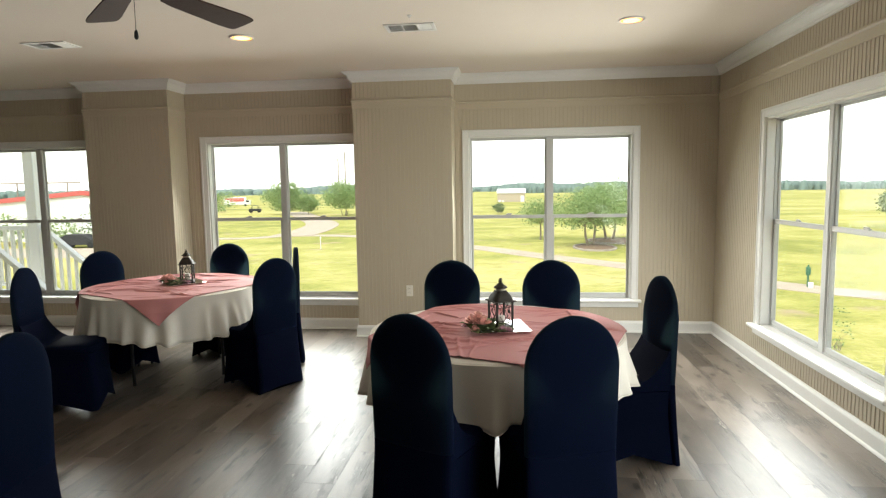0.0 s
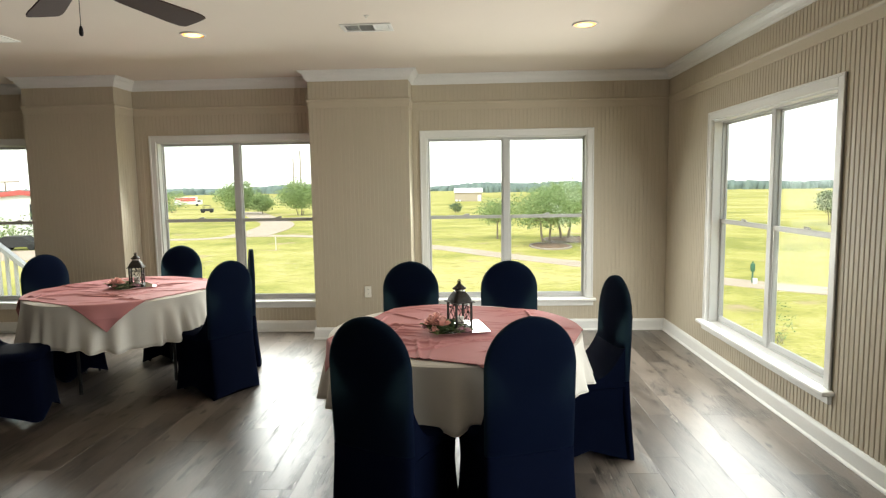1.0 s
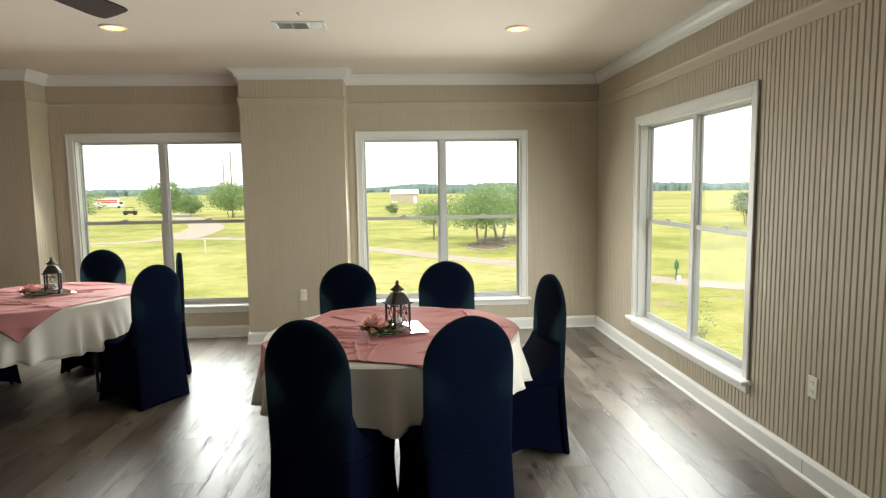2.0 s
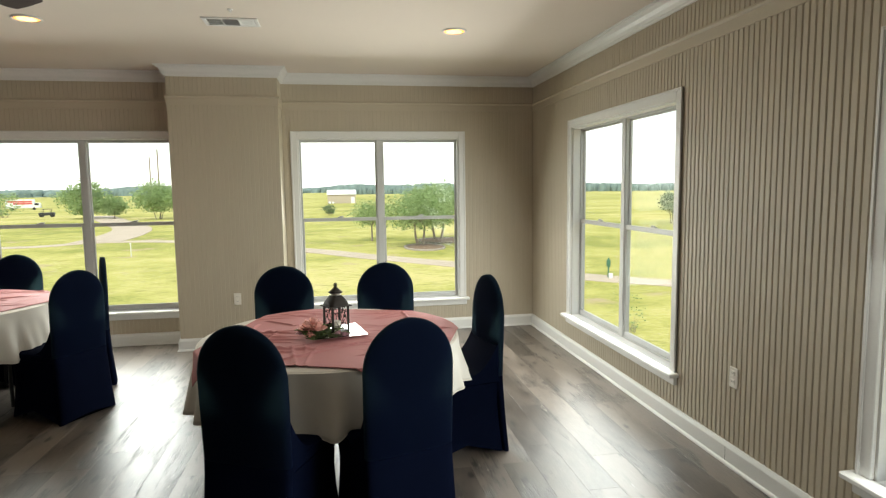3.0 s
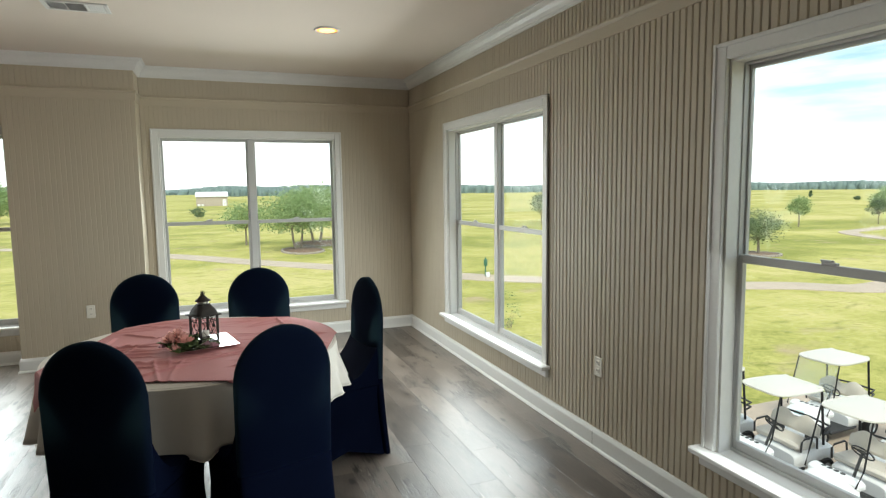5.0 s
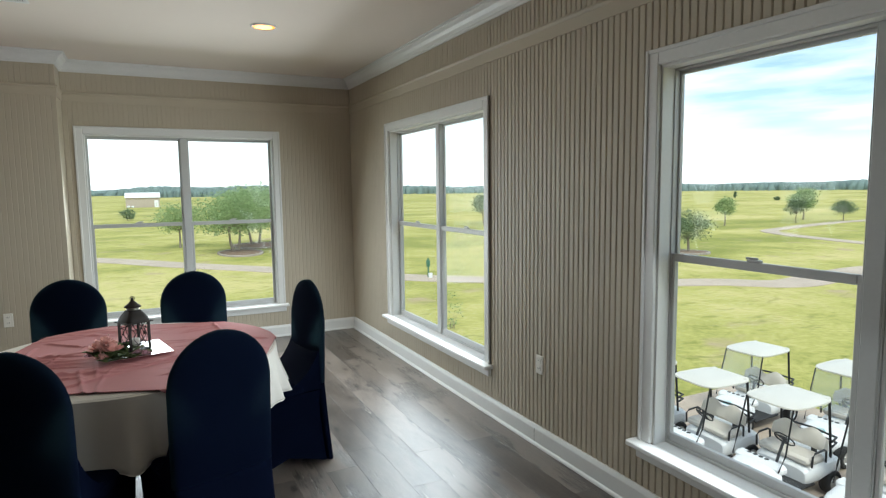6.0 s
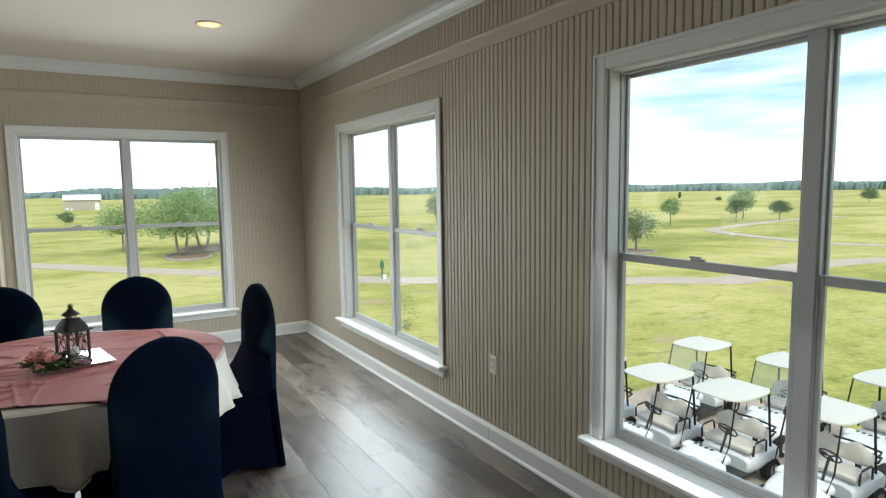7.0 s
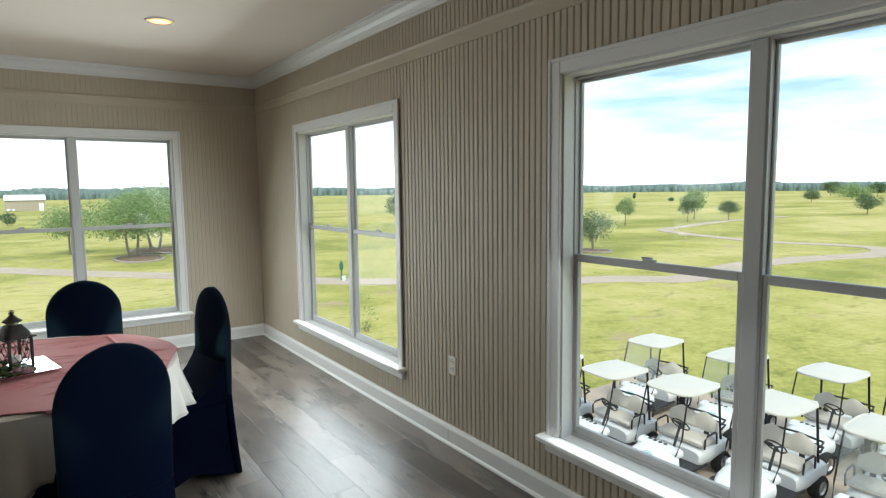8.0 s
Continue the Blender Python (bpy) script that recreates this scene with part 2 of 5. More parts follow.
def leaf_mat(name, dark, light):
    m, n, l, b = node_mat(name)
    geo = n.new("ShaderNodeNewGeometry")
    ramp = n.new("ShaderNodeValToRGB")
    ramp.color_ramp.elements[0].color, ramp.color_ramp.elements[1].color = (*dark, 1), (*light, 1)
    l.new(geo.outputs["Random Per Island"], ramp.inputs["Fac"])
    l.new(ramp.outputs["Color"], b.inputs["Base Color"])
    b.inputs["Roughness"].default_value = 0.7
    b.inputs["Specular IOR Level"].default_value = 0.2
    tr, mx = n.new("ShaderNodeBsdfTranslucent"), n.new("ShaderNodeMixShader")   # light through the leaf
    mx.inputs["Fac"].default_value = 0.45
    l.new(ramp.outputs["Color"], tr.inputs["Color"])
    l.new(b.outputs["BSDF"], mx.inputs[1])
    l.new(tr.outputs["BSDF"], mx.inputs[2])
    l.new(mx.outputs["Shader"], n["Material Output"].inputs["Surface"])
    return m


WALL = mat("beige_wall_paint", (0.47, 0.41, 0.315), 0.55, var=0.05, scale=2.0, fine=90, rand=0.25)
# for unseen walls only: dark so that less light bounces back
DEEP = mat("dark_unseen_wall_paint", (0.17, 0.135, 0.10), 0.6, var=0.06, scale=2.0)
GROOVE = mat("beige_groove_paint", (0.40, 0.345, 0.26), 0.7, var=0.06)
WHITE = mat("white_trim_paint", (0.70, 0.695, 0.675), 0.38, var=0.03, scale=3)
VINYL = mat("white_vinyl", (0.50, 0.50, 0.49), 0.35, var=0.03, scale=3)
CEIL = mat("ceiling_paint", (0.69, 0.615, 0.54), 0.9, var=0.04, scale=1.2, fine=160, bump=0.3)
OUTER = mat("outer_siding", (0.6, 0.58, 0.54), 0.7)
PLANK = plank_mat("grey_brown_vinyl_plank")
PLANK_JOINED = plank_mat("grey_brown_vinyl_planks_joined", True)
SUBFLOOR = mat("plank_joint", (0.05, 0.04, 0.034), 0.8)
# far panes carry a slight veil of glare, right-hand panes none
GLASS = glass_mat("window_glass", 1.0, 0.003)
GLASS_CLEAR = glass_mat("clear_window_glass", 1.0)
NAVY_SHEER = sheer_mat("navy_stretch_cover", (0.0046, 0.0080, 0.0260), (0.140, 0.200, 0.210), 0.50)
NAVY = mat("navy_stretch_fabric", (0.0024, 0.0042, 0.0135), 0.8, var=0.15, scale=6, fine=500, bump=0.1, depth=0.0006, spec=0.015)
CLOTH = mat("white_table_linen", (0.70, 0.665, 0.61), 0.85, var=0.05, scale=5, fine=420, bump=0.15, depth=0.0008)
PINK = mat("dusty_pink_linen", (0.49, 0.200, 0.208), 0.75, var=0.07, scale=6, fine=420, bump=0.15, depth=0.0008)
BRONZE = mat("dark_bronze_metal", (0.022, 0.017, 0.015), 0.6, 0.35, var=0.25, scale=30)
DARKWOOD = mat("dark_fan_wood", (0.040, 0.020, 0.016), 0.75, var=0.2, stretch=(6, 6, 1), spec=0.12)
BLACKMETAL = mat("black_metal", (0.02, 0.02, 0.022), 0.4, 0.5)
TABLEWOOD = mat("grey_laminate", (0.35, 0.32, 0.28), 0.5)
GRASS = grass_mat("golf_grass")
CONCRETE = mat("cart_path_concrete", (0.46, 0.375, 0.295), 0.9, var=0.16, scale=0.6, fine=9)
BARK = mat("pale_bark", (0.27, 0.22, 0.17), 0.85, var=0.25, scale=4, fine=30, bump=0.5, depth=0.02)
LEAF = leaf_mat("fresh_green_leaves", (0.215, 0.310, 0.130), (0.410, 0.510, 0.250))
LEAF_DARK = leaf_mat("dark_green_leaves", (0.135, 0.190, 0.110), (0.260, 0.330, 0.190))
# haze of distance is mixed into this bluish green
FARWOOD_HAZY = mat("far_woods", (0.165, 0.225, 0.205), 0.9, var=0.25, scale=0.02, fine=0.12)
MULCH = mat("mulch", (0.22, 0.145, 0.095), 0.95, var=0.3, scale=3)
STONE = mat("bed_stone", (0.36, 0.31, 0.27), 0.85, var=0.2, rand=0.5)
WHITEMETAL = mat("white_painted_metal", (0.78, 0.78, 0.77), 0.5, var=0.05, scale=0.4)
TANBRICK = mat("pinkish_tan_siding", (0.44, 0.37, 0.30), 0.8, var=0.08, scale=0.4)
REDPAINT = mat("red_paint", (0.55, 0.11, 0.10), 0.5)
CARTWHITE = mat("white_cart_plastic", (0.76, 0.765, 0.76), 0.28, var=0.02)
ROOFWHITE = mat("white_roof_plastic", (0.60, 0.57, 0.505), 0.5, var=0.04, scale=3)
SEATTAN = mat("tan_vinyl_seat", (0.60, 0.555, 0.49), 0.5, var=0.06)
RUBBER = mat("black_rubber", (0.018, 0.018, 0.018), 0.8)
BLACKPLASTIC = mat("black_plastic", (0.025, 0.025, 0.027), 0.5)
CHROME = mat("bare_aluminium", (0.7, 0.7, 0.7), 0.3, 1.0)
PLATE = mat("ivory_wall_plate", (0.80, 0.77, 0.70), 0.4, var=0.02)
SLOT = mat("dark_slot", (0.03, 0.03, 0.03), 0.8)
MIRROR = mat("mirror_tile", (0.92, 0.93, 0.93), 0.015, 1.0, var=0.0, bump=0)
ROSE = mat("dusty_rose_petals", (0.80, 0.47, 0.42), 0.7, var=0.2, scale=40)
MAUVE = mat("mauve_petals", (0.58, 0.36, 0.42), 0.7, var=0.2, scale=40)
STEMLEAF = mat("silk_leaves", (0.13, 0.19, 0.07), 0.6, var=0.3, scale=40)
SILVER = mat("silver_rope", (0.6, 0.58, 0.53), 0.35, 1.0)
SHIELD = glass_mat("cart_windscreen", 3.0, 0.16)
TEAL = mat("teal_emblem", (0.16, 0.40, 0.41), 0.5, var=0.02)
GREENPLASTIC = mat("green_plastic", (0.05, 0.15, 0.085), 0.5)


# ---- mesh helpers ----
def mesh_ob(name, bm, material, parent=None, smooth=False):
    if not isinstance(bm, bpy.types.Mesh):
        me = bpy.data.meshes.new(name)
        bm.normal_update()
        bm.to_mesh(me)
        bm.free()
        for m in (material if isinstance(material, (list, tuple)) else [material]):
            me.materials.append(m)
        if smooth:
            me.shade_smooth()
            me.set_sharp_from_angle(angle=radians(40))
        bm = me
    o = new(name, bm)
    if parent:
        o.parent = parent
    return o


def part(name, bm, material, parent, label="", smooth=False):
    o = mesh_ob(name, bm, material, parent, smooth)
    return tagged(o, label) if label else o


def empty(name, m=None):
    o = new(name)
    o.empty_display_size = 0.2
    if m is not None:
        o.matrix_basis = m
    return o


def box(bm, x0, x1, y0, y1, z0, z1, bev=0.0, seg=1):
    v = [bm.verts.new((x, y, z)) for x in (x0, x1) for y in (y0, y1) for z in (z0, z1)]
    fs = [(0, 1, 3, 2), (4, 6, 7, 5), (0, 4, 5, 1), (2, 3, 7, 6), (0, 2, 6, 4), (1, 5, 7, 3)]
    faces = [bm.faces.new([v[i] for i in f]) for f in fs]
    if bev:
        edges = list({e for f in faces for e in f.edges})
        bmesh.ops.bevel(bm, geom=edges, offset=bev, segments=seg, affect="EDGES", profile=0.5)
    return bm


def boxes(*rows, bev=0.0):
    bm = bmesh.new()
    for r in rows:
        box(bm, *r, bev=bev)
    return bm


def loft(bm, rings, cap0=True, cap1=True, closed=True):
    """Skin over rings of points of equal count."""
    vs = [[bm.verts.new(p) for p in r] for r in rings]
    n = len(rings[0])
    for a, b in zip(vs, vs[1:]):
        for i in range(n if closed else n - 1):
            j = (i + 1) % n
            bm.faces.new((a[i], a[j], b[j], b[i]))
    if cap0:
        bm.faces.new(list(reversed(vs[0])))
    if cap1:
        bm.faces.new(vs[-1])
    return vs


def circle(r, z, n=16, cx=0, cy=0):
    return [(cx + r * math.cos(2 * math.pi * i / n), cy + r * math.sin(2 * math.pi * i / n), z) for i in range(n)]


def lathe(profile, n=20, cx=0, cy=0, bm=None):
    bm = bm or bmesh.new()
    loft(bm, [circle(max(r, 0.0004), z, n, cx, cy) for r, z in profile])
    return bm


def tube(bm, pts, r, n=8):
    """A round bar along points; r may be one radius or one per point."""
    pts = [Vector(p) for p in pts]
    rings = []
    for i, p in enumerate(pts):
        d = (pts[min(i + 1, len(pts) - 1)] - pts[max(i - 1, 0)]).normalized()
        side = d.cross(Vector((0, 0, 1)) if abs(d.z) < 0.95 else Vector((1, 0, 0))).normalized()
        up = side.cross(d)
        rr = r[i] if isinstance(r, (list, tuple)) else r
        rings.append([p + rr * (math.cos(2 * math.pi * k / n) * side + math.sin(2 * math.pi * k / n) * up) for k in range(n)])
    loft(bm, rings)
    return bm


def superring(a, b, z, cy=0.0, n=28, e=3.0, cx=0.0):
    out = []
    for i in range(n):
        t = 2 * math.pi * i / n
        c, s = math.cos(t), math.sin(t)
        out.append((cx + a * math.copysign(abs(c) ** (2 / e), c), cy + b * math.copysign(abs(s) ** (2 / e), s), z))
    return out


def fixed(bm):
    bmesh.ops.recalc_face_normals(bm, faces=bm.faces)
    return bm

# ---- the room ----
X_LEFT, Y_BACK = -11.5, -10.5
T = 0.122
SILL, HEAD = 0.355, 2.095     # opening, inside the casing
FAR_W = [("window_1", -1.689, 1.84), ("window_2", -4.632, 1.84), ("window_3", -7.60, 1.84)]
RIGHT_W = [("window_4", -2.03, 1.90), ("window_5", -5.31, 1.89)]
CASE = 0.070


def wall_with_openings(name, u0, u1, openings, place):
    """A thick wall along u with rectangular openings; place maps (u, depth, z) into the room."""
    bm = bmesh.new()
    cuts = [u0]
    for a, b in sorted(openings):
        cuts += [a, b]
    cuts.append(u1)
    for i in range(0, len(cuts), 2):
        box(bm, cuts[i], cuts[i + 1], 0, T, -0.15, HC + 0.1)
    for a, b in openings:
        box(bm, a, b, 0, T, -0.15, SILL - 0.03)
        box(bm, a, b, 0, T, HEAD, HC + 0.1)
    for v in bm.verts:
        v.co = place(*v.co)
    fixed(bm)
    return tagged(mesh_ob(name, bm, GROOVE), "beige painted beadboard wall with tall white windows", "wall", kind="structure")


far_place = lambda u, d, z: Vector((u, d + 0.008, z))
right_place = lambda u, d, z: Vector((d + 0.008, u, z))
inner = lambda c, w: (c - w / 2 + CASE, c + w / 2 - CASE)
wall_far = wall_with_openings("wall_far", X_LEFT, 0.008 + T, [inner(c, w) for _, c, w in FAR_W], far_place)
wall_right = wall_with_openings("wall_right", Y_BACK, 0.0, [inner(c, w) for _, c, w in RIGHT_W], right_place)
# unseen walls close the room; their dark colour lowers the fill light
tagged(mesh_ob("wall_left", boxes((X_LEFT - T, X_LEFT, Y_BACK, 0, -0.15, HC + 0.1)), DEEP), "plain unseen wall, dark brown to cut bounced light", "wall", kind="structure")
tagged(mesh_ob("wall_back", boxes((X_LEFT - T, T, Y_BACK - T, Y_BACK, -0.15, HC + 0.1)), DEEP), "plain unseen wall, dark brown to cut bounced light", "wall", kind="structure")
ceiling = tagged(mesh_ob("ceiling", boxes((X_LEFT - T, T, Y_BACK - T, T, HC, HC + 0.15)), CEIL), "off-white painted ceiling", "ceiling", kind="structure")
floor = tagged(mesh_ob("floor", boxes((X_LEFT - T, T, Y_BACK - T, T, -0.15, -0.006)), SUBFLOOR), "grey-brown wood-look plank floor", "floor", kind="structure")
# outer skirt of the building down to the ground
tagged(mesh_ob("outer_wall", boxes((X_LEFT - T, T, Y_BACK - T, T, G - 0.2, -0.16)), OUTER), "pale siding of the storey below", "wall", kind="structure")

# columns that stand out from the far wall
COLS = [("wall_column_1", -3.703, -2.686), ("wall_column_2", -6.68, -5.711)]
COL_D = 0.345
for name, a, b in COLS:
    tagged(mesh_ob(name, boxes((a + 0.006, b - 0.006, -COL_D + 0.006, 0.004, -0.01, HC)), GROOVE), "beige beadboard pilaster standing out from the wall", "column", kind="structure")

# crown moulding, frieze board and baseboard as one swept profile each
def run_points():
    pts = [(X_LEFT, 0)]
    for name, a, b in reversed(COLS):
        pts += [(a, 0), (a, -COL_D), (b, -COL_D), (b, 0)]
    pts += [(0, 0), (0, Y_BACK)]
    return pts


def sweep(profile, path):
    """profile: (out into the room, z). The path keeps the room on its right hand."""
    bm = bmesh.new()
    rings = []
    for i, p in enumerate(path):
        p = Vector(p)
        ds = []
        if i > 0:
            ds.append((p - Vector(path[i - 1])).normalized())
        if i < len(path) - 1:
            ds.append((Vector(path[i + 1]) - p).normalized())
        ns = [Vector((d.y, -d.x)) for d in ds]
        n = ns[0] if len(ns) == 1 else (ns[0] + ns[1]) / (1 + ns[0].dot(ns[1]))
        rings.append([(p.x + n.x * o, p.y + n.y * o, z) for o, z in profile])
    loft(bm, rings)
    return fixed(bm)


crown = [(-0.004, HC - 0.10), (0.010, HC - 0.10), (0.014, HC - 0.088), (0.022, HC - 0.082), (0.030, HC - 0.060), (0.046, HC - 0.036), (0.066, HC - 0.022), (0.070, HC - 0.012), (0.082, HC - 0.010), (0.084, HC + 0.002), (-0.004, HC + 0.002)]
tagged(mesh_ob("trim_crown", sweep(crown, run_points()), WHITE), "white painted crown moulding along the ceiling", "moulding", kind="structure")
frieze = [(-0.004, 2.378), (0.007, 2.378), (0.008, 2.442), (0.013, 2.447), (0.017, 2.458), (0.012, 2.469), (-0.004, 2.472)]
tagged(mesh_ob("trim_frieze", sweep(frieze, run_points()), WALL), "beige flat frieze board with moulded top edge", "moulding", kind="structure")
base = [(-0.004, -0.004), (0.030, -0.004), (0.029, 0.008), (0.024, 0.016), (0.018, 0.019), (0.018, 0.098), (0.014, 0.109), (0.008, 0.121), (-0.004, 0.123)]
tagged(mesh_ob("baseboard", sweep(base, run_points()), WHITE), "white painted baseboard", "baseboard", kind="structure")


part("seam", boxes((-0.0185, -0.017, -3.5212, -3.5188, 0.0, 0.10)), SLOT, bpy.data.objects["baseboard"])


# windows
def build_window(name, c, w, place, rz, label, share, spread, lean, glass):
    """Twin double-hung window: casing, stool, apron, jamb, mullion, four sashes with panes."""
    a, b = c - w / 2, c + w / 2
    ia, ib = a + CASE, b - CASE
    top = HEAD + CASE
    win = empty(name)
    tagged(win, label, "window", kind="structure")

    def add(nm, rows, material, parent, bev=0.0, lab=""):
        bm = boxes(*rows, bev=bev)
        for v in bm.verts:
            v.co = place(*v.co)
        return part(nm, fixed(bm), material, parent, lab)
    # casing: room side is negative depth
    cas = add("window_casing", [(a, ia, -0.019, 0.004, SILL, top)], WHITE, win, 0.004)
    add("window_casing", [(ib, b, -0.019, 0.004, SILL, top)], WHITE, win, 0.004)
    add("window_casing", [(ia, ib, -0.019, 0.004, HEAD, top)], WHITE, win, 0.004)
    add("backband", [(a, a + 0.018, -0.026, 0.002, SILL, top)], WHITE, cas, 0.003)
    add("backband", [(b - 0.018, b, -0.026, 0.002, SILL, top)], WHITE, cas, 0.003)
    add("backband", [(a + 0.018, b - 0.018, -0.026, 0.002, top - 0.018, top)], WHITE, cas, 0.003)
    add("window_sill", [(a - 0.03, b + 0.03, -0.075, 0.0, SILL - 0.028, SILL), (ia, ib, 0.0, T, SILL - 0.028, SILL)], WHITE, win, 0.006)
    add("apron", [(a - 0.005, b + 0.005, -0.030, 0.0, SILL - 0.085, SILL - 0.028)], WHITE, win, 0.005)
    # jamb lining
    add("jamb", [(ia - 0.004, ia + 0.012, 0.002, T, SILL, HEAD)], WHITE, win)
    add("jamb", [(ib - 0.012, ib + 0.004, 0.002, T, SILL, HEAD)], WHITE, win)
    add("jamb", [(ia + 0.012, ib - 0.012, 0.002, T, HEAD - 0.012, HEAD + 0.004)], WHITE, win)
    add("mullion", [(c - 0.031, c + 0.031, 0.066, T, SILL, HEAD - 0.012)], VINYL, win, 0.004)
    meet = 1.238
    for s0, s1 in ((ia + 0.012, c - 0.031), (c + 0.031, ib - 0.012)):
        # frame track round the two sashes
        add("window_frame", [(s0, s0 + 0.006, 0.070, T, SILL, HEAD - 0.012), (s1 - 0.006, s1, 0.070, T, SILL, HEAD - 0.012),
                             (s0 + 0.006, s1 - 0.006, 0.070, T, HEAD - 0.022, HEAD - 0.012), (s0 + 0.006, s1 - 0.006, 0.070, T, SILL, SILL + 0.016)], VINYL, win, 0.002)
        q0, q1 = s0 + 0.006, s1 - 0.006
        for nm, d0, z0, z1 in (("upper_sash", 0.0985, meet - 0.016, HEAD - 0.022), ("lower_sash", 0.0755, SILL + 0.016, meet + 0.018)):
            d1 = d0 + 0.022
            st = 0.010 if nm == "upper_sash" else 0.018
            tr, br = (0.016, 0.030) if nm == "upper_sash" else (0.036, 0.038)
            sash = add(nm, [(q0, q0 + st, d0, d1, z0, z1), (q1 - st, q1, d0, d1, z0, z1), (q0 + st, q1 - st, d0, d1, z1 - tr, z1), (q0 + st, q1 - st, d0, d1, z0, z0 + br)], VINYL, win, 0.003)
            p = add("pane", [(q0 + st - 0.004, q1 - st + 0.004, d0 + 0.009, d0 + 0.014, z0 + br - 0.004, z1 - tr + 0.004)], glass, sash)
            p.visible_shadow = False
            if nm == "lower_sash":
                m = (q0 + q1) / 2
                add("sash_lock", [(m - 0.030, m + 0.030, d0 + 0.002, d0 + 0.021, z1, z1 + 0.010), (m - 0.012, m + 0.040, d0 + 0.008, d0 + 0.020, z1 + 0.010, z1 + 0.018)], VINYL, sash, 0.002)
    half = (HEAD - SILL) / 2
    for k in (0.5, 1.5):                                   # two leaning strips across the opening
        window_lamp("window_daylight", *place(c, -0.20, SILL + k * half), w - 2 * CASE - 0.04, half, rz, share, spread, lean)
    return win


for nm, c, w in FAR_W:
    build_window(nm, c, w, far_place, 180, "white twin double-hung window with sill and casing", *((0.66, 170) if nm == "window_1" else (0.74, 148)), 25, GLASS)
for nm, c, w in RIGHT_W:
    build_window(nm, c, w, right_place, 90, "white twin double-hung window with deep sill and casing", 0.68, 180, 25, GLASS_CLEAR)

# ceiling fittings
def recessed_light(x, y):
    o = empty("recessed_light", pose(x, y, HC))
    tagged(o, "round recessed ceiling light with white trim, switched on", "ceiling light", "recessed ceiling lights")
    part("trim_ring", fixed(lathe([(0.074, -0.001), (0.082, -0.010), (0.089, -0.010), (0.095, -0.003), (0.095, 0.002), (0.074, 0.002)], 32)), WHITE, o, smooth=True)
    part("diffuser", fixed(lathe([(0.0, -0.009), (0.052, -0.0082), (0.060, -0.0072), (0.060, 0.001), (0.0, 0.001)], 32)), GLOW, o, "glowing warm lens")
    # the lamp's orange bloom, built as a glowing ring
    part("lens_rim", fixed(lathe([(0.060, 0.001), (0.060, -0.0072), (0.068, -0.006), (0.076, -0.004), (0.076, 0.001)], 32)), GLOW_BLOOM, o, "glowing amber ring for the bloom round the lens")
    return o


GLOW = glow_mat("warm_lamp_lens", (1.0, 0.55, 0.16), 2.0)
# emission that stands for bloom round the lens
GLOW_BLOOM = glow_mat("amber_lens_bloom", (1.0, 0.33, 0.05), 1.1)
for x, y in ((-1.226, -1.867), (-4.157, -1.874)):
    recessed_light(x, y)
    d = bpy.data.lights.new("recessed_light_bulb", "SPOT")
    d.energy, d.color, d.spot_size, d.spot_blend, d.shadow_soft_size = LAMP_WATT * 4, (1.0, 0.78, 0.50), radians(120), 0.6, 0.06
    new("recessed_light_bulb", d).matrix_world = pose(x, y, HC - 0.03)


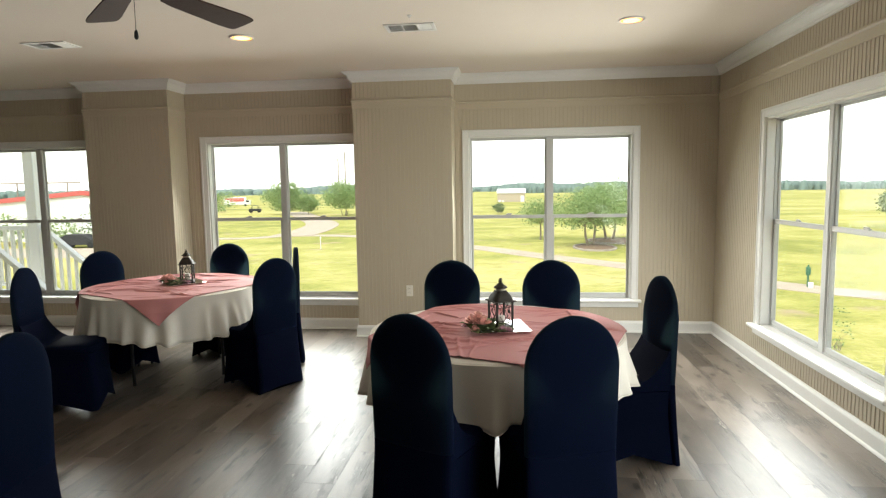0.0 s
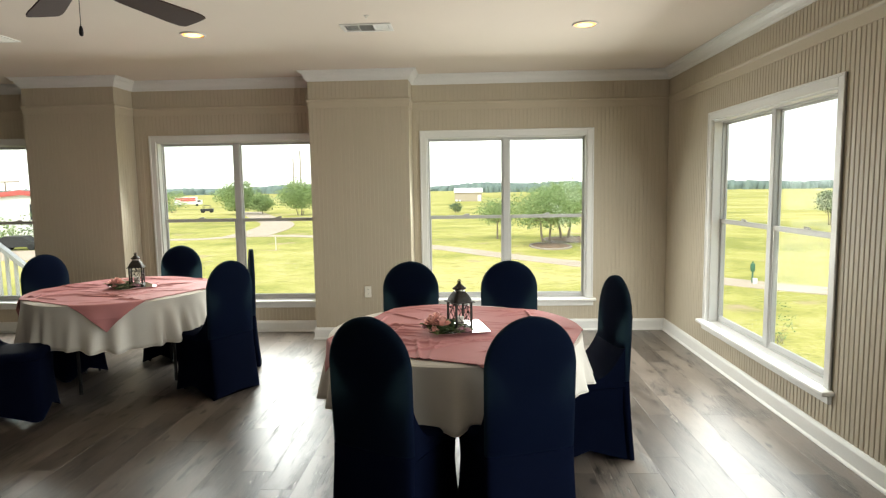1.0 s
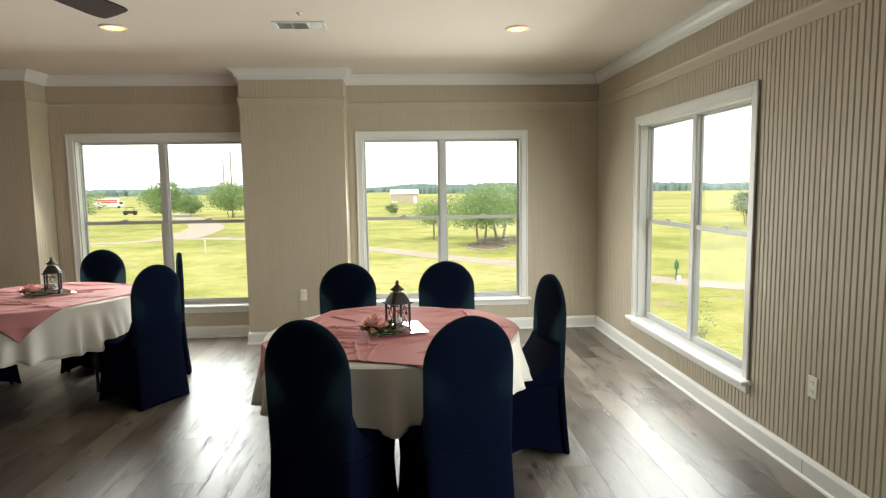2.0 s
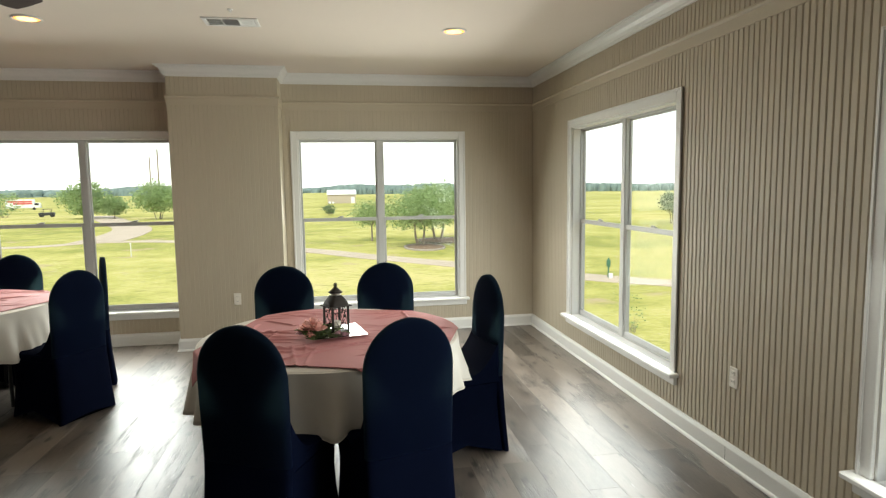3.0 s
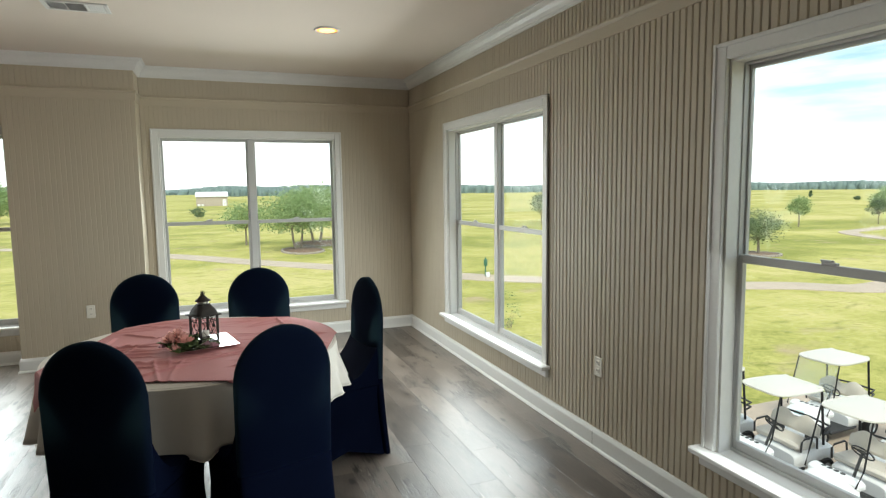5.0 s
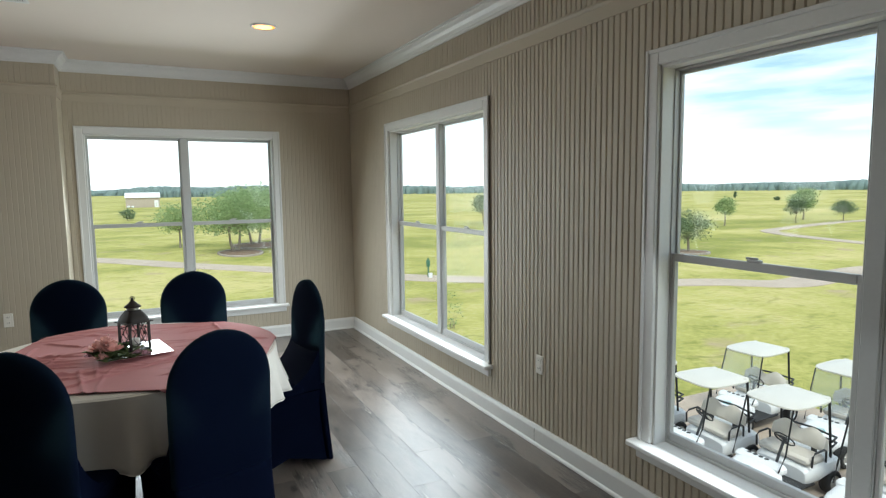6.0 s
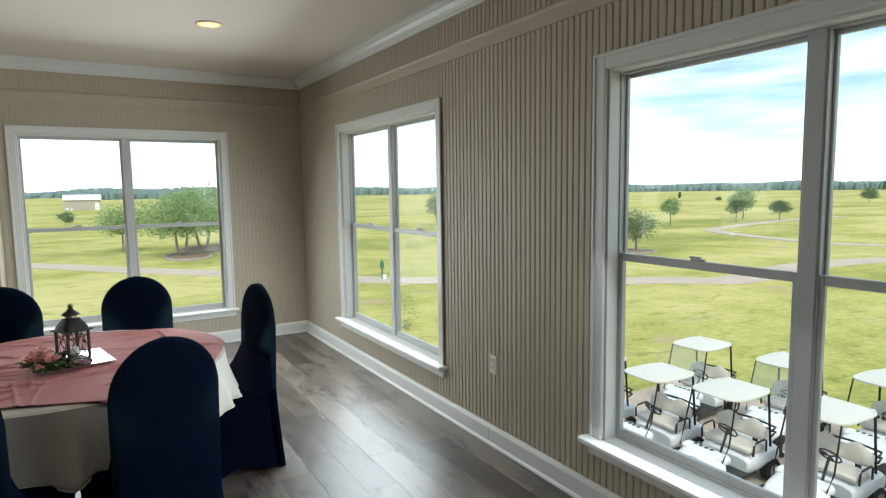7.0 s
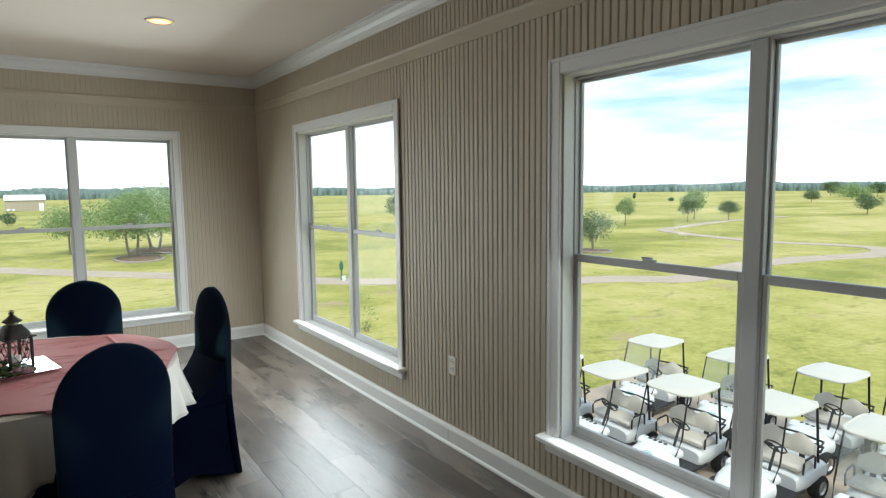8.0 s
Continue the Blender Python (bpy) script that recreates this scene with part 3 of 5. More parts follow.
# ---- tables and chairs ----
def make_chair():
    ch = empty("banquet_chair")
    tagged(ch, "banquet chair in a fitted navy stretch cover, round-topped back", "chair", "chairs round the tables")
    rings = []
    R = 0.205
    levels = [0.0, 0.04, 0.12, 0.25, 0.38, 0.46, 0.55, 0.68, 0.78, 0.830]
    for z in levels:
        w = np.interp(z, [0, 0.12, 0.40, 0.60, 0.830], [0.216, 0.209, 0.200, 0.203, R])
        th = np.interp(z, [0, 0.3, 0.46, 0.7, 1.035], [0.030, 0.030, 0.034, 0.032, 0.026])
        yc = np.interp(z, [0, 0.25, 0.46, 1.035], [-0.300, -0.280, -0.265, -0.285])
        r = superring(w, th, z, yc, 32, 3.2)
        if z == 0.0:
            r = [(x, y, 0.002 + 0.030 * max(0, 1 - (x / w) ** 2)) for x, y, _ in r]
        elif z == 0.04:
            r = [(x, y, 0.04 + 0.018 * max(0, 1 - (x / w) ** 2)) for x, y, _ in r]
        rings.append(r)
    for k in range(1, 13):
        a = math.pi / 2 * k / 12.5
        z = 0.830 + R * math.sin(a)
        th = np.interp(z, [0.7, 1.035], [0.032, 0.024]) * (0.35 + 0.65 * math.cos(a) ** 0.35)
        rings.append(superring(R * math.cos(a), th, z, np.interp(z, [0.46, 1.035], [-0.265, -0.285]), 32, 2.6))
    bm = bmesh.new()
    loft(bm, rings)
    fixed(bm)
    for f in bm.faces:
        f.material_index = 1 if f.calc_center_median().z < 0.50 else 0      # opaque copy below the seat keeps window light from showing through
    back = part("backrest", bm, (NAVY_SHEER, NAVY), ch, smooth=True)
    # the padded back inside the cover, narrowing downwards
    bm = bmesh.new()
    rings = []
    for z, w in ((0.44, 0.055), (0.55, 0.062), (0.64, 0.080), (0.72, 0.112), (0.79, 0.150), (0.85, 0.186)):
        rings.append(superring(w, 0.018, z, np.interp(z, [0.46, 1.035], [-0.265, -0.285]), 24, 2.6))
    for k in range(2, 12):
        a = math.pi / 2 * k / 12.0
        z = 0.825 + 0.2 * math.sin(a)
        rings.append(superring(0.197 * math.cos(a), 0.018 * (0.35 + 0.65 * math.cos(a)), z, np.interp(z, [0.46, 1.035], [-0.265, -0.285]), 24, 2.6))
    loft(bm, rings)
    part("back_pad", fixed(bm), BLACKPLASTIC, back, "dark padded back inside the cover", smooth=True)
    # seat cushion and skirt
    bm = bmesh.new()
    loft(bm, [superring(a, b + 0.018, z, -0.015, 36, 4.5) for a, b, z in ((0.196, 0.200, 0.425), (0.203, 0.207, 0.445), (0.200, 0.204, 0.468), (0.180, 0.186, 0.482), (0.12, 0.13, 0.487), (0.02, 0.02, 0.488))])
    part("seat", fixed(bm), NAVY, ch, smooth=True)
    # cover stretched from the back down to the seat
    bm = bmesh.new()
    secs = []
    for i in range(9):
        u = i / 8
        yy = -0.262 + 0.250 * u
        secs.append([(sx * (0.199 - 0.006 * abs(sx) ** 4), yy, 0.470 + 0.215 * (1 - u) ** 2.6 - 0.012 * sx * sx * (1 - u)) for sx in (-1, -0.7, -0.35, 0, 0.35, 0.7, 1)] + [(0.199, yy, 0.43), (-0.199, yy, 0.43)])
    loft(bm, secs)
    part("stretched_cover", fixed(bm), NAVY, ch, smooth=True)
    bm = bmesh.new()
    rings = []
    for a, b, z in ((0.198, 0.200, 0.424), (0.190, 0.194, 0.36), (0.186, 0.192, 0.28), (0.192, 0.200, 0.16), (0.201, 0.207, 0.06), (0.208, 0.213, 0.0)):
        b += 0.052
        r = superring(a, b, z, -0.048, 40, 7.0)
        if z < 0.1:
            k = 0.075 if z == 0.0 else 0.045
            r = [(x, y, z + 0.002 + k * max(0, 1 - max(min(abs(x / a), abs((y + 0.048) / b)), 0) ** 1.2 * 1.25)) for x, y, _ in r]
        rings.append(r)
    rings.append([(x * 0.985, y * 0.985 - 0.0003, z + 0.001) for x, y, z in rings[-1]])      # turned inside as lining
    rings.append([(x * 0.92, (y + 0.048) * 0.92 - 0.048, 0.30) for x, y, z in rings[0]])
    loft(bm, rings)
    part("skirt", fixed(bm), NAVY, ch, smooth=True)
    for sx in (-1, 1):
        for sy in (-0.240, 0.140):
            bm = bmesh.new()
            tube(bm, [(sx * 0.145, sy, 0.40), (sx * 0.145, sy, 0.0)], 0.013, 10)
            part("leg", bm, BLACKMETAL, ch, smooth=True)
    return ch


def ease(t):
    t = min(max(t, 0.0), 1.0)
    return t * t * (3 - 2 * t)


TABLE_R, TABLE_H = 0.705, 0.755


def make_table():
    t = empty("round_table")
    tagged(t, "round banquet table on folding metal legs under cloths", "table", "dressed round tables")
    part("tabletop", fixed(lathe([(0.0, TABLE_H - 0.03), (TABLE_R - 0.006, TABLE_H - 0.03), (TABLE_R, TABLE_H - 0.024), (TABLE_R, TABLE_H - 0.006), (TABLE_R - 0.006, TABLE_H), (0.0, TABLE_H)], 64)), TABLEWOOD, t, smooth=True)
    for sx in (-1, 1):
        bm = bmesh.new()
        tube(bm, [(sx * 0.34, -0.30, 0.004), (sx * 0.34, -0.30, TABLE_H - 0.06), (sx * 0.34, 0.30, TABLE_H - 0.06), (sx * 0.34, 0.30, 0.004)], 0.014)
        part("leg", fixed(bm), BLACKMETAL, t, smooth=True)
    return t


def make_cloth(seed, drop, uneven):
    rnd = random.Random(seed)
    bm = bmesh.new()
    n = 300
    ph = [rnd.uniform(0, 6.28) for _ in range(6)]
    # uneven folds: each a rounded ridge with its own place, breadth, reach and height where it begins
    folds, th = [], 0.0
    while th < 6.2:
        folds.append((th, rnd.uniform(0.034, 0.080), rnd.uniform(0.3, 1.0), rnd.uniform(0.0, 0.30)))
        th += rnd.choice((0.12, 0.15, 0.19, 0.24, 0.33)) * rnd.uniform(0.85, 1.2)

    def fold(th, s):
        out = 0.0
        for c, w, a, start in folds:
            d = (th - c + math.pi) % (2 * math.pi) - math.pi
            if abs(d) < 4 * w:
                lift = max(0.0, s - start) / (1 - start)
                out += a * lift * (math.exp(-(d / w) ** 2) - 0.35 * math.exp(-((d - 1.6 * w) / (0.8 * w)) ** 2))
        return out
    rings = []
    z0 = TABLE_H + 0.004
    for r in (0.02, 0.25, 0.5, TABLE_R - 0.02):
        rings.append([(r * math.cos(2 * math.pi * i / n), r * math.sin(2 * math.pi * i / n), z0 + 0.0006 * math.sin(9 * r + 5 * i / n * 6.28)) for i in range(n)])
    steps = 12
    for k in range(steps + 1):
        s = k / steps
        ring = []
        for i in range(n):
            th = 2 * math.pi * i / n
            d = drop * (1 + uneven * math.cos(th - radians(190)) + 0.03 * math.sin(2 * th + ph[3]) + 0.05 * math.cos(5 * th + ph[4]) + 0.04 * fold(th, 1.0))
            r = TABLE_R + 0.006 + 0.030 * s + 0.072 * fold(th, s)
            r = max(r, TABLE_R + 0.005)
            ring.append((r * math.cos(th), r * math.sin(th), z0 - 0.008 - d * s ))
        rings.append(ring)
    loft(bm, rings, cap0=True, cap1=False)
    c = mesh_ob("tablecloth", fixed(bm), CLOTH, smooth=True)
    hb = bmesh.new()
    tube(hb, rings[-1] + rings[-1][:1], 0.0022, 5)
    part("hem", fixed(hb), CLOTH, c, smooth=True)
    sol = c.modifiers.new("thickness", "SOLIDIFY")
    sol.thickness, sol.offset = 0.0015, -1
    return tagged(c, "white linen tablecloth hanging in soft folds over a round table", "tablecloth", "tablecloths")


def make_overlay(seed, side, turn, shift=(0, 0)):
    """Square cloth laid over the round top, its corners falling over the edge."""
    rnd = random.Random(seed)
    bm = bmesh.new()
    n = 270
    z0 = TABLE_H + 0.0085
    ph = [rnd.uniform(0, 6.28) for _ in range(8)]
    creases = []
    for _ in range(64):
        a = rnd.choice((0.15, 0.05, -0.25, 1.2)) + rnd.uniform(-0.35, 0.35)
        creases.append((rnd.uniform(-0.6, 0.6), rnd.uniform(-0.6, 0.6), math.cos(a), math.sin(a), rnd.uniform(0.10, 0.40), rnd.uniform(0.0035, 0.010), rnd.uniform(0.005, 0.012)))
    grid = []
    ct, st = math.cos(turn), math.sin(turn)
    for i in range(n + 1):
        row = []
        for j in range(n + 1):
            u, v = (i / n - 0.5) * side, (j / n - 0.5) * side
            x, y = ct * u - st * v + shift[0], st * u + ct * v + shift[1]
            r, th = math.hypot(x, y), math.atan2(y, x)
            w = 0.0025 * (1 + math.sin(5 * x + 7 * y + ph[0])) * (1 + math.sin(9 * y - 4 * x + ph[1])) * 0.5
            for cx, cy, ca, sa, half, hh, ww in creases:
                al, ac = (x - cx) * ca + (y - cy) * sa, -(x - cx) * sa + (y - cy) * ca
                ac += 0.03 * math.sin(6 * al + cx * 20)
                if abs(al) < half and abs(ac) < 4 * ww:
                    w += min(1.0, 0.25 + max(0.0, math.hypot(x, y) - 0.16) * 4) * hh * math.exp(-(ac / ww) ** 2) * ease((half - abs(al)) / (0.5 * half))
            re = TABLE_R + 0.012
            if r < re:
                z = z0 + w * ease((re - r) / 0.08)
                px, py = x, y
            else:
                d = r - re
                rr = re + 0.004 + 0.10 * d + 0.045 * d / 0.25 * (0.6 * math.cos(13 * th + ph[3]) + 0.5 * math.cos(24 * th + ph[4])) * 0.4 + 0.022 * min(1, d / 0.1)
                z = z0 - 0.004 - 0.97 * d
                px, py = rr * math.cos(th), rr * math.sin(th)
            row.append(bm.verts.new((px, py, z)))
        grid.append(row)
    for i in range(n):
        for j in range(n):
            bm.faces.new((grid[i][j], grid[i + 1][j], grid[i + 1][j + 1], grid[i][j + 1]))
    sides = [[v.co.copy() for v in side_] for side_ in (grid[0], grid[-1], [r[0] for r in grid], [r[-1] for r in grid])]
    c = mesh_ob("table_overlay", fixed(bm), PINK, smooth=True)
    for pts in sides:
        hb = bmesh.new()
        tube(hb, pts[::2], 0.0022, 5)
        part("hem", fixed(hb), PINK, c, smooth=True)
    sol = c.modifiers.new("thickness", "SOLIDIFY")
    sol.thickness, sol.offset = 0.0015, -1
    return tagged(c, "wrinkled dusty pink square cloth laid over a white tablecloth", "table overlay", "pink table overlays")


T1, T2 = (-2.18, -3.09), (-4.98, -1.62)
table = make_table()
table.matrix_basis = pose(*T1, 0, 0, 0, 20)
copy_thing(table, pose(*T2, 0, 0, 0, 30))
for (x, y), seed, side, turn, sh, drop, uneven in ((T1, 3, 1.266, radians(-18), (0.055, -0.018), 0.285, 0.14), (T2, 8, 1.30, radians(-24), (0.0, 0.0), 0.335, 0.03)):
    make_cloth(seed + 2, drop, uneven).matrix_basis = pose(x, y, 0)
    make_overlay(seed + 1, side, turn, sh).matrix_basis = pose(x, y, 0)

chair = make_chair()
# x, y of the seat and the way it faces (0: towards the far wall)
CHAIRS = [(-2.40, -3.76, -25), (-1.93, -3.76, 18), (-2.54, -2.445, 176), (-1.79, -2.445, 184), (-1.512, -2.985, 101),
          (-4.17, -1.85, 60), (-4.33, -1.247, 112), (-4.93, -0.985, 180), (-5.55, -1.51, 248), (-5.30, -2.47, -73), (-4.25, -4.46, 97)]
chair.matrix_basis = pose(CHAIRS[0][0], CHAIRS[0][1], 0, 0, 0, CHAIRS[0][2])
for x, y, a in CHAIRS[1:]:
    copy_thing(chair, pose(x, y, 0, 0, 0, a))


# ---- centrepieces ----
def make_lantern():
    o = empty("lantern")
    tagged(o, "dark bronze metal candle lantern with scrollwork sides on a mirror tile", "lantern", "table lanterns")
    h = 0.054
    part("base", boxes((-0.064, 0.064, -0.064, 0.064, 0.0, 0.010), (-0.058, 0.058, -0.058, 0.058, 0.010, 0.018), bev=0.002), BRONZE, o)
    for sx in (-1, 1):
        for sy in (-1, 1):
            part("post", boxes((sx * h - 0.006, sx * h + 0.006, sy * h - 0.006, sy * h + 0.006, 0.018, 0.160), bev=0.001), BRONZE, o)
    for k in range(4):
        bm = bmesh.new()
        for dx in (-0.024, 0.0, 0.024):
            pts = [(dx + 0.010 * math.sin(i / 20 * 2 * math.pi * 2.0 + dx * 90), h, 0.020 + 0.138 * i / 20) for i in range(21)]
            tube(bm, pts, 0.0018, 5)
        tube(bm, [(-h, h, 0.050), (h, h, 0.050)], 0.0022, 5)
        tube(bm, [(-h, h, 0.128), (h, h, 0.128)], 0.0022, 5)
        bm.transform(Matrix.Rotation(k * math.pi / 2, 4, "Z"))
        part("scroll_panel", fixed(bm), BRONZE, o, smooth=True)
    part("eave", boxes((-0.074, 0.074, -0.074, 0.074, 0.160, 0.166), bev=0.002), BRONZE, o)
    bm = bmesh.new()
    loft(bm, [superring(r, r, z, 0, 24, 5) for r, z in ((0.066, 0.166), (0.062, 0.180), (0.054, 0.194), (0.044, 0.207), (0.036, 0.217), (0.031, 0.223))])
    part("dome", fixed(bm), BRONZE, o, smooth=True)
    part("collar", fixed(lathe([(0.030, 0.222), (0.034, 0.226), (0.030, 0.230), (0.034, 0.235), (0.030, 0.240)], 20)), SILVER, o, "silver rope band", True)
    part("cap", fixed(lathe([(0.044, 0.238), (0.044, 0.242), (0.026, 0.254), (0.012, 0.268), (0.006, 0.272), (0.009, 0.280), (0.004, 0.288), (0.0, 0.290)], 20)), BRONZE, o, smooth=True)
    bm = bmesh.new()
    tube(bm, [(0.013 * math.cos(a), 0.0, 0.280 + 0.013 * math.sin(a)) for a in [i * 2 * math.pi / 16 for i in range(17)]], 0.0018, 6)
    part("ring_handle", fixed(bm), BRONZE, o, smooth=True)
    bm = bmesh.new()
    box(bm, 0.054, 0.066, -0.008, 0.008, 0.085, 0.100, bev=0.002)
    part("latch", bm, BRONZE, o)
    part("candle", fixed(lathe([(0.0, 0.018), (0.026, 0.018), (0.026, 0.070), (0.023, 0.073), (0.0, 0.071)], 20)), CLOTH, o, "ivory pillar candle", True)
    return o


def petal_flower(bm, c, r, rnd, rows=4):
    """A rosette of cupped petals in tiers."""
    for k in range(rows):
        n = 3 + 2 * k
        rr = r * (0.30 + 0.70 * k / (rows - 1))
        for i in range(n):
            a = 2 * math.pi * i / n + rnd.uniform(-0.2, 0.2) + k
            lift = r * (0.85 - 0.55 * k / (rows - 1)) * rnd.uniform(0.85, 1.15)
            grid = []
            for u in (0, 0.5, 1):
                row = []
                for v in (-1, -0.4, 0.4, 1):
                    aa = a + v * (0.95 / (1 + 0.35 * k)) * (0.35 + 0.65 * math.sin(u * 2.2 + 0.3))
                    d = rr * (0.15 + 0.85 * u)
                    z = lift * (u ** 0.7) - 0.12 * r * v * v * u
                    row.append(bm.verts.new((c[0] + d * math.cos(aa), c[1] + d * math.sin(aa), c[2] + z)))
                grid.append(row)
            for p in range(2):
                for q in range(3):
                    bm.faces.new((grid[p][q], grid[p + 1][q], grid[p + 1][q + 1], grid[p][q + 1]))


def make_bouquet(seed):
    rnd = random.Random(seed)
    o = empty("silk_flowers")
    tagged(o, "small bunch of dusty rose and mauve silk flowers with leaves", "flowers", "table flowers")
    for c, r, m in (((-0.056, 0.0, 0.024), 0.044, ROSE), ((-0.014, -0.028, 0.026), 0.042, ROSE), ((-0.026, 0.035, 0.036), 0.040, ROSE), ((-0.085, 0.02, 0.008), 0.022, MAUVE), ((-0.050, -0.045, 0.008), 0.026, ROSE), ((0.070, -0.045, 0.004), 0.028, MAUVE), ((0.100, -0.040, 0.002), 0.022, MAUVE)):
        bm = bmesh.new()
        petal_flower(bm, c, r, rnd)
        part("flower", bm, m, o, "mauve flower" if m is MAUVE else "", True)
    for i in range(52):
        a = rnd.uniform(0, 6.28)
        bm = bmesh.new()
        c = Vector((rnd.uniform(-0.075, 0.085), rnd.uniform(-0.065, 0.045), 0.005))
        L, W, up = rnd.uniform(0.04, 0.075), rnd.uniform(0.014, 0.024), rnd.choice((0.05, 0.15, 0.3, 0.8))
        rows = []
        for k in range(5):
            s = k / 4
            w = W * math.sin(math.pi * (0.1 + 0.88 * s))
            p = c + Vector((math.cos(a), math.sin(a), 0)) * L * s + Vector((0, 0, up * L * s * (1 - 0.4 * s)))
            side = Vector((-math.sin(a), math.cos(a), 0)) * w
            rows.append([bm.verts.new(p + side + Vector((0, 0, w * 0.4))), bm.verts.new(p), bm.verts.new(p - side + Vector((0, 0, w * 0.4)))])
        for r0, r1 in zip(rows, rows[1:]):
            for q in range(2):
                bm.faces.new((r0[q], r1[q], r1[q + 1], r0[q + 1]))
        part("leaf", bm, STEMLEAF, o, smooth=True)
    return o


ZT = TABLE_H + 0.019
lantern = make_lantern()
lantern.matrix_basis = pose(-2.150, -3.16, ZT + 0.004, 0, 0, 30) @ Matrix.Diagonal((0.88, 0.88, 0.95, 1))
copy_thing(lantern, pose(-4.915, -1.53, ZT + 0.004, 0, 0, 20))
bouquet = make_bouquet(5)
bouquet.matrix_basis = pose(-2.235, -3.215, ZT + 0.004, 0, 0, 8) @ Matrix.Diagonal((1.22, 1.22, 1.45, 1))
copy_thing(bouquet, pose(-4.995, -1.62, ZT + 0.004, 0, 0, 30) @ Matrix.Diagonal((0.95, 0.95, 0.8, 1)))
for (x, y), a in (((-2.157, -3.112), 12), ((-4.93, -1.57), 45)):
    m = mesh_ob("mirror_tile", boxes((-0.15, 0.15, -0.15, 0.15, 0, 0.004), bev=0.0012), MIRROR)
    m.matrix_basis = pose(x, y, ZT, 0, 0, a)
    tagged(m, "square mirror tile lying on the pink cloth", "mirror", "centrepiece mirrors")


# ---- wall and ceiling fittings ----
def make_outlet():
    o = empty("wall_outlet")
    tagged(o, "ivory duplex wall outlet with cover plate", "outlet", "wall outlets")
    part("cover_plate", boxes((-0.035, 0.035, -0.006, 0.0, -0.058, 0.058), bev=0.003), PLATE, o)
    for s in (-1, 1):
        f = part("receptacle", boxes((-0.016, 0.016, -0.009, -0.005, s * 0.024 - 0.015, s * 0.024 + 0.015), bev=0.003), PLATE, o)
        for q in (-1, 1):
            part("slot", boxes((q * 0.006 - 0.0014, q * 0.006 + 0.0014, -0.0094, -0.0085, s * 0.024 - 0.002, s * 0.024 + 0.008)), SLOT, f, "dark slot")
    return o


outlet = make_outlet()
outlet.matrix_basis = pose(-3.149, -COL_D, 0.496)
copy_thing(outlet, pose(0.0, -3.55, 0.504, 0, 0, 90) @ pose(0, 0, 0, 0, 0, 180))


def make_vent():
    o = empty("ceiling_vent")
    tagged(o, "white metal ceiling air vent with angled louvres", "air vent", "ceiling vents")
    part("frame", boxes((-0.185, 0.185, 0.078, 0.102, -0.008, 0.002), (-0.185, 0.185, -0.102, -0.078, -0.008, 0.002), (-0.185, -0.160, -0.078, 0.078, -0.008, 0.002), (0.160, 0.185, -0.078, 0.078, -0.008, 0.002),
                        (-0.060, -0.050, -0.078, 0.078, -0.007, 0.002), (0.050, 0.060, -0.078, 0.078, -0.007, 0.002), bev=0.002), WHITE, o)
    part("backing", boxes((-0.160, 0.160, -0.078, 0.078, -0.0005, 0.0015)), SLOT, o, "dark duct opening")
    for x0, x1, tilt, along in ((-0.160, -0.060, 40, "y"), (-0.050, 0.050, 35, "x"), (0.060, 0.160, -40, "y")):
        for i in range(7):
            if along == "x":
                y = -0.068 + 0.0225 * i
                b = boxes((x0, x1, -0.010, 0.010, -0.0006, 0.0006))
                b.transform(Matrix.Translation((0, y, -0.006)) @ Matrix.Rotation(radians(tilt), 4, "X"))
            else:
                x = x0 + 0.008 + 0.014 * i
                b = boxes((-0.0050, 0.0050, -0.078, 0.078, -0.0006, 0.0006))
                b.transform(Matrix.Translation((x, 0, -0.006)) @ Matrix.Rotation(radians(tilt), 4, "Y"))
            part("louvre", b, WHITE, o)
    return o


vent = make_vent()
vent.matrix_basis = pose(-2.823, -1.945, HC)
copy_thing(vent, pose(-5.725, -1.915, HC, 0, 0, 0))
sp = empty("fire_sprinkler", pose(-2.78, -2.24, HC))
tagged(sp, "small white ceiling fire sprinkler cover", "sprinkler")
part("cover_plate", fixed(lathe([(0.0, -0.006), (0.014, -0.006), (0.018, -0.002), (0.018, 0.001), (0.0, 0.001)], 20)), WHITE, sp, smooth=True)
part("deflector", fixed(lathe([(0.0, -0.018), (0.008, -0.018), (0.008, -0.016), (0.003, -0.014), (0.003, -0.006), (0.0, -0.006)], 14)), CHROME, sp, "metal deflector", True)

# ceiling fan
FAN = (-3.665, -4.012)
fan = empty("ceiling_fan", pose(FAN[0], FAN[1], HC))
tagged(fan, "dark brown six-blade ceiling fan with pull chain, at rest", "ceiling fan")
part("canopy", fixed(lathe([(0.0, 0.0), (0.068, 0.0), (0.068, -0.02), (0.045, -0.055), (0.016, -0.062), (0.0, -0.062)], 24)), BRONZE, fan, smooth=True)
part("downrod", fixed(lathe([(0.0, -0.06), (0.013, -0.06), (0.013, -0.19), (0.0, -0.19)], 12)), BRONZE, fan, smooth=True)
part("motor", fixed(lathe([(0.0, -0.18), (0.06, -0.18), (0.11, -0.20), (0.13, -0.24), (0.13, -0.28), (0.11, -0.32), (0.06, -0.335), (0.06, -0.365), (0.0, -0.375)], 28)), BRONZE, fan, smooth=True)
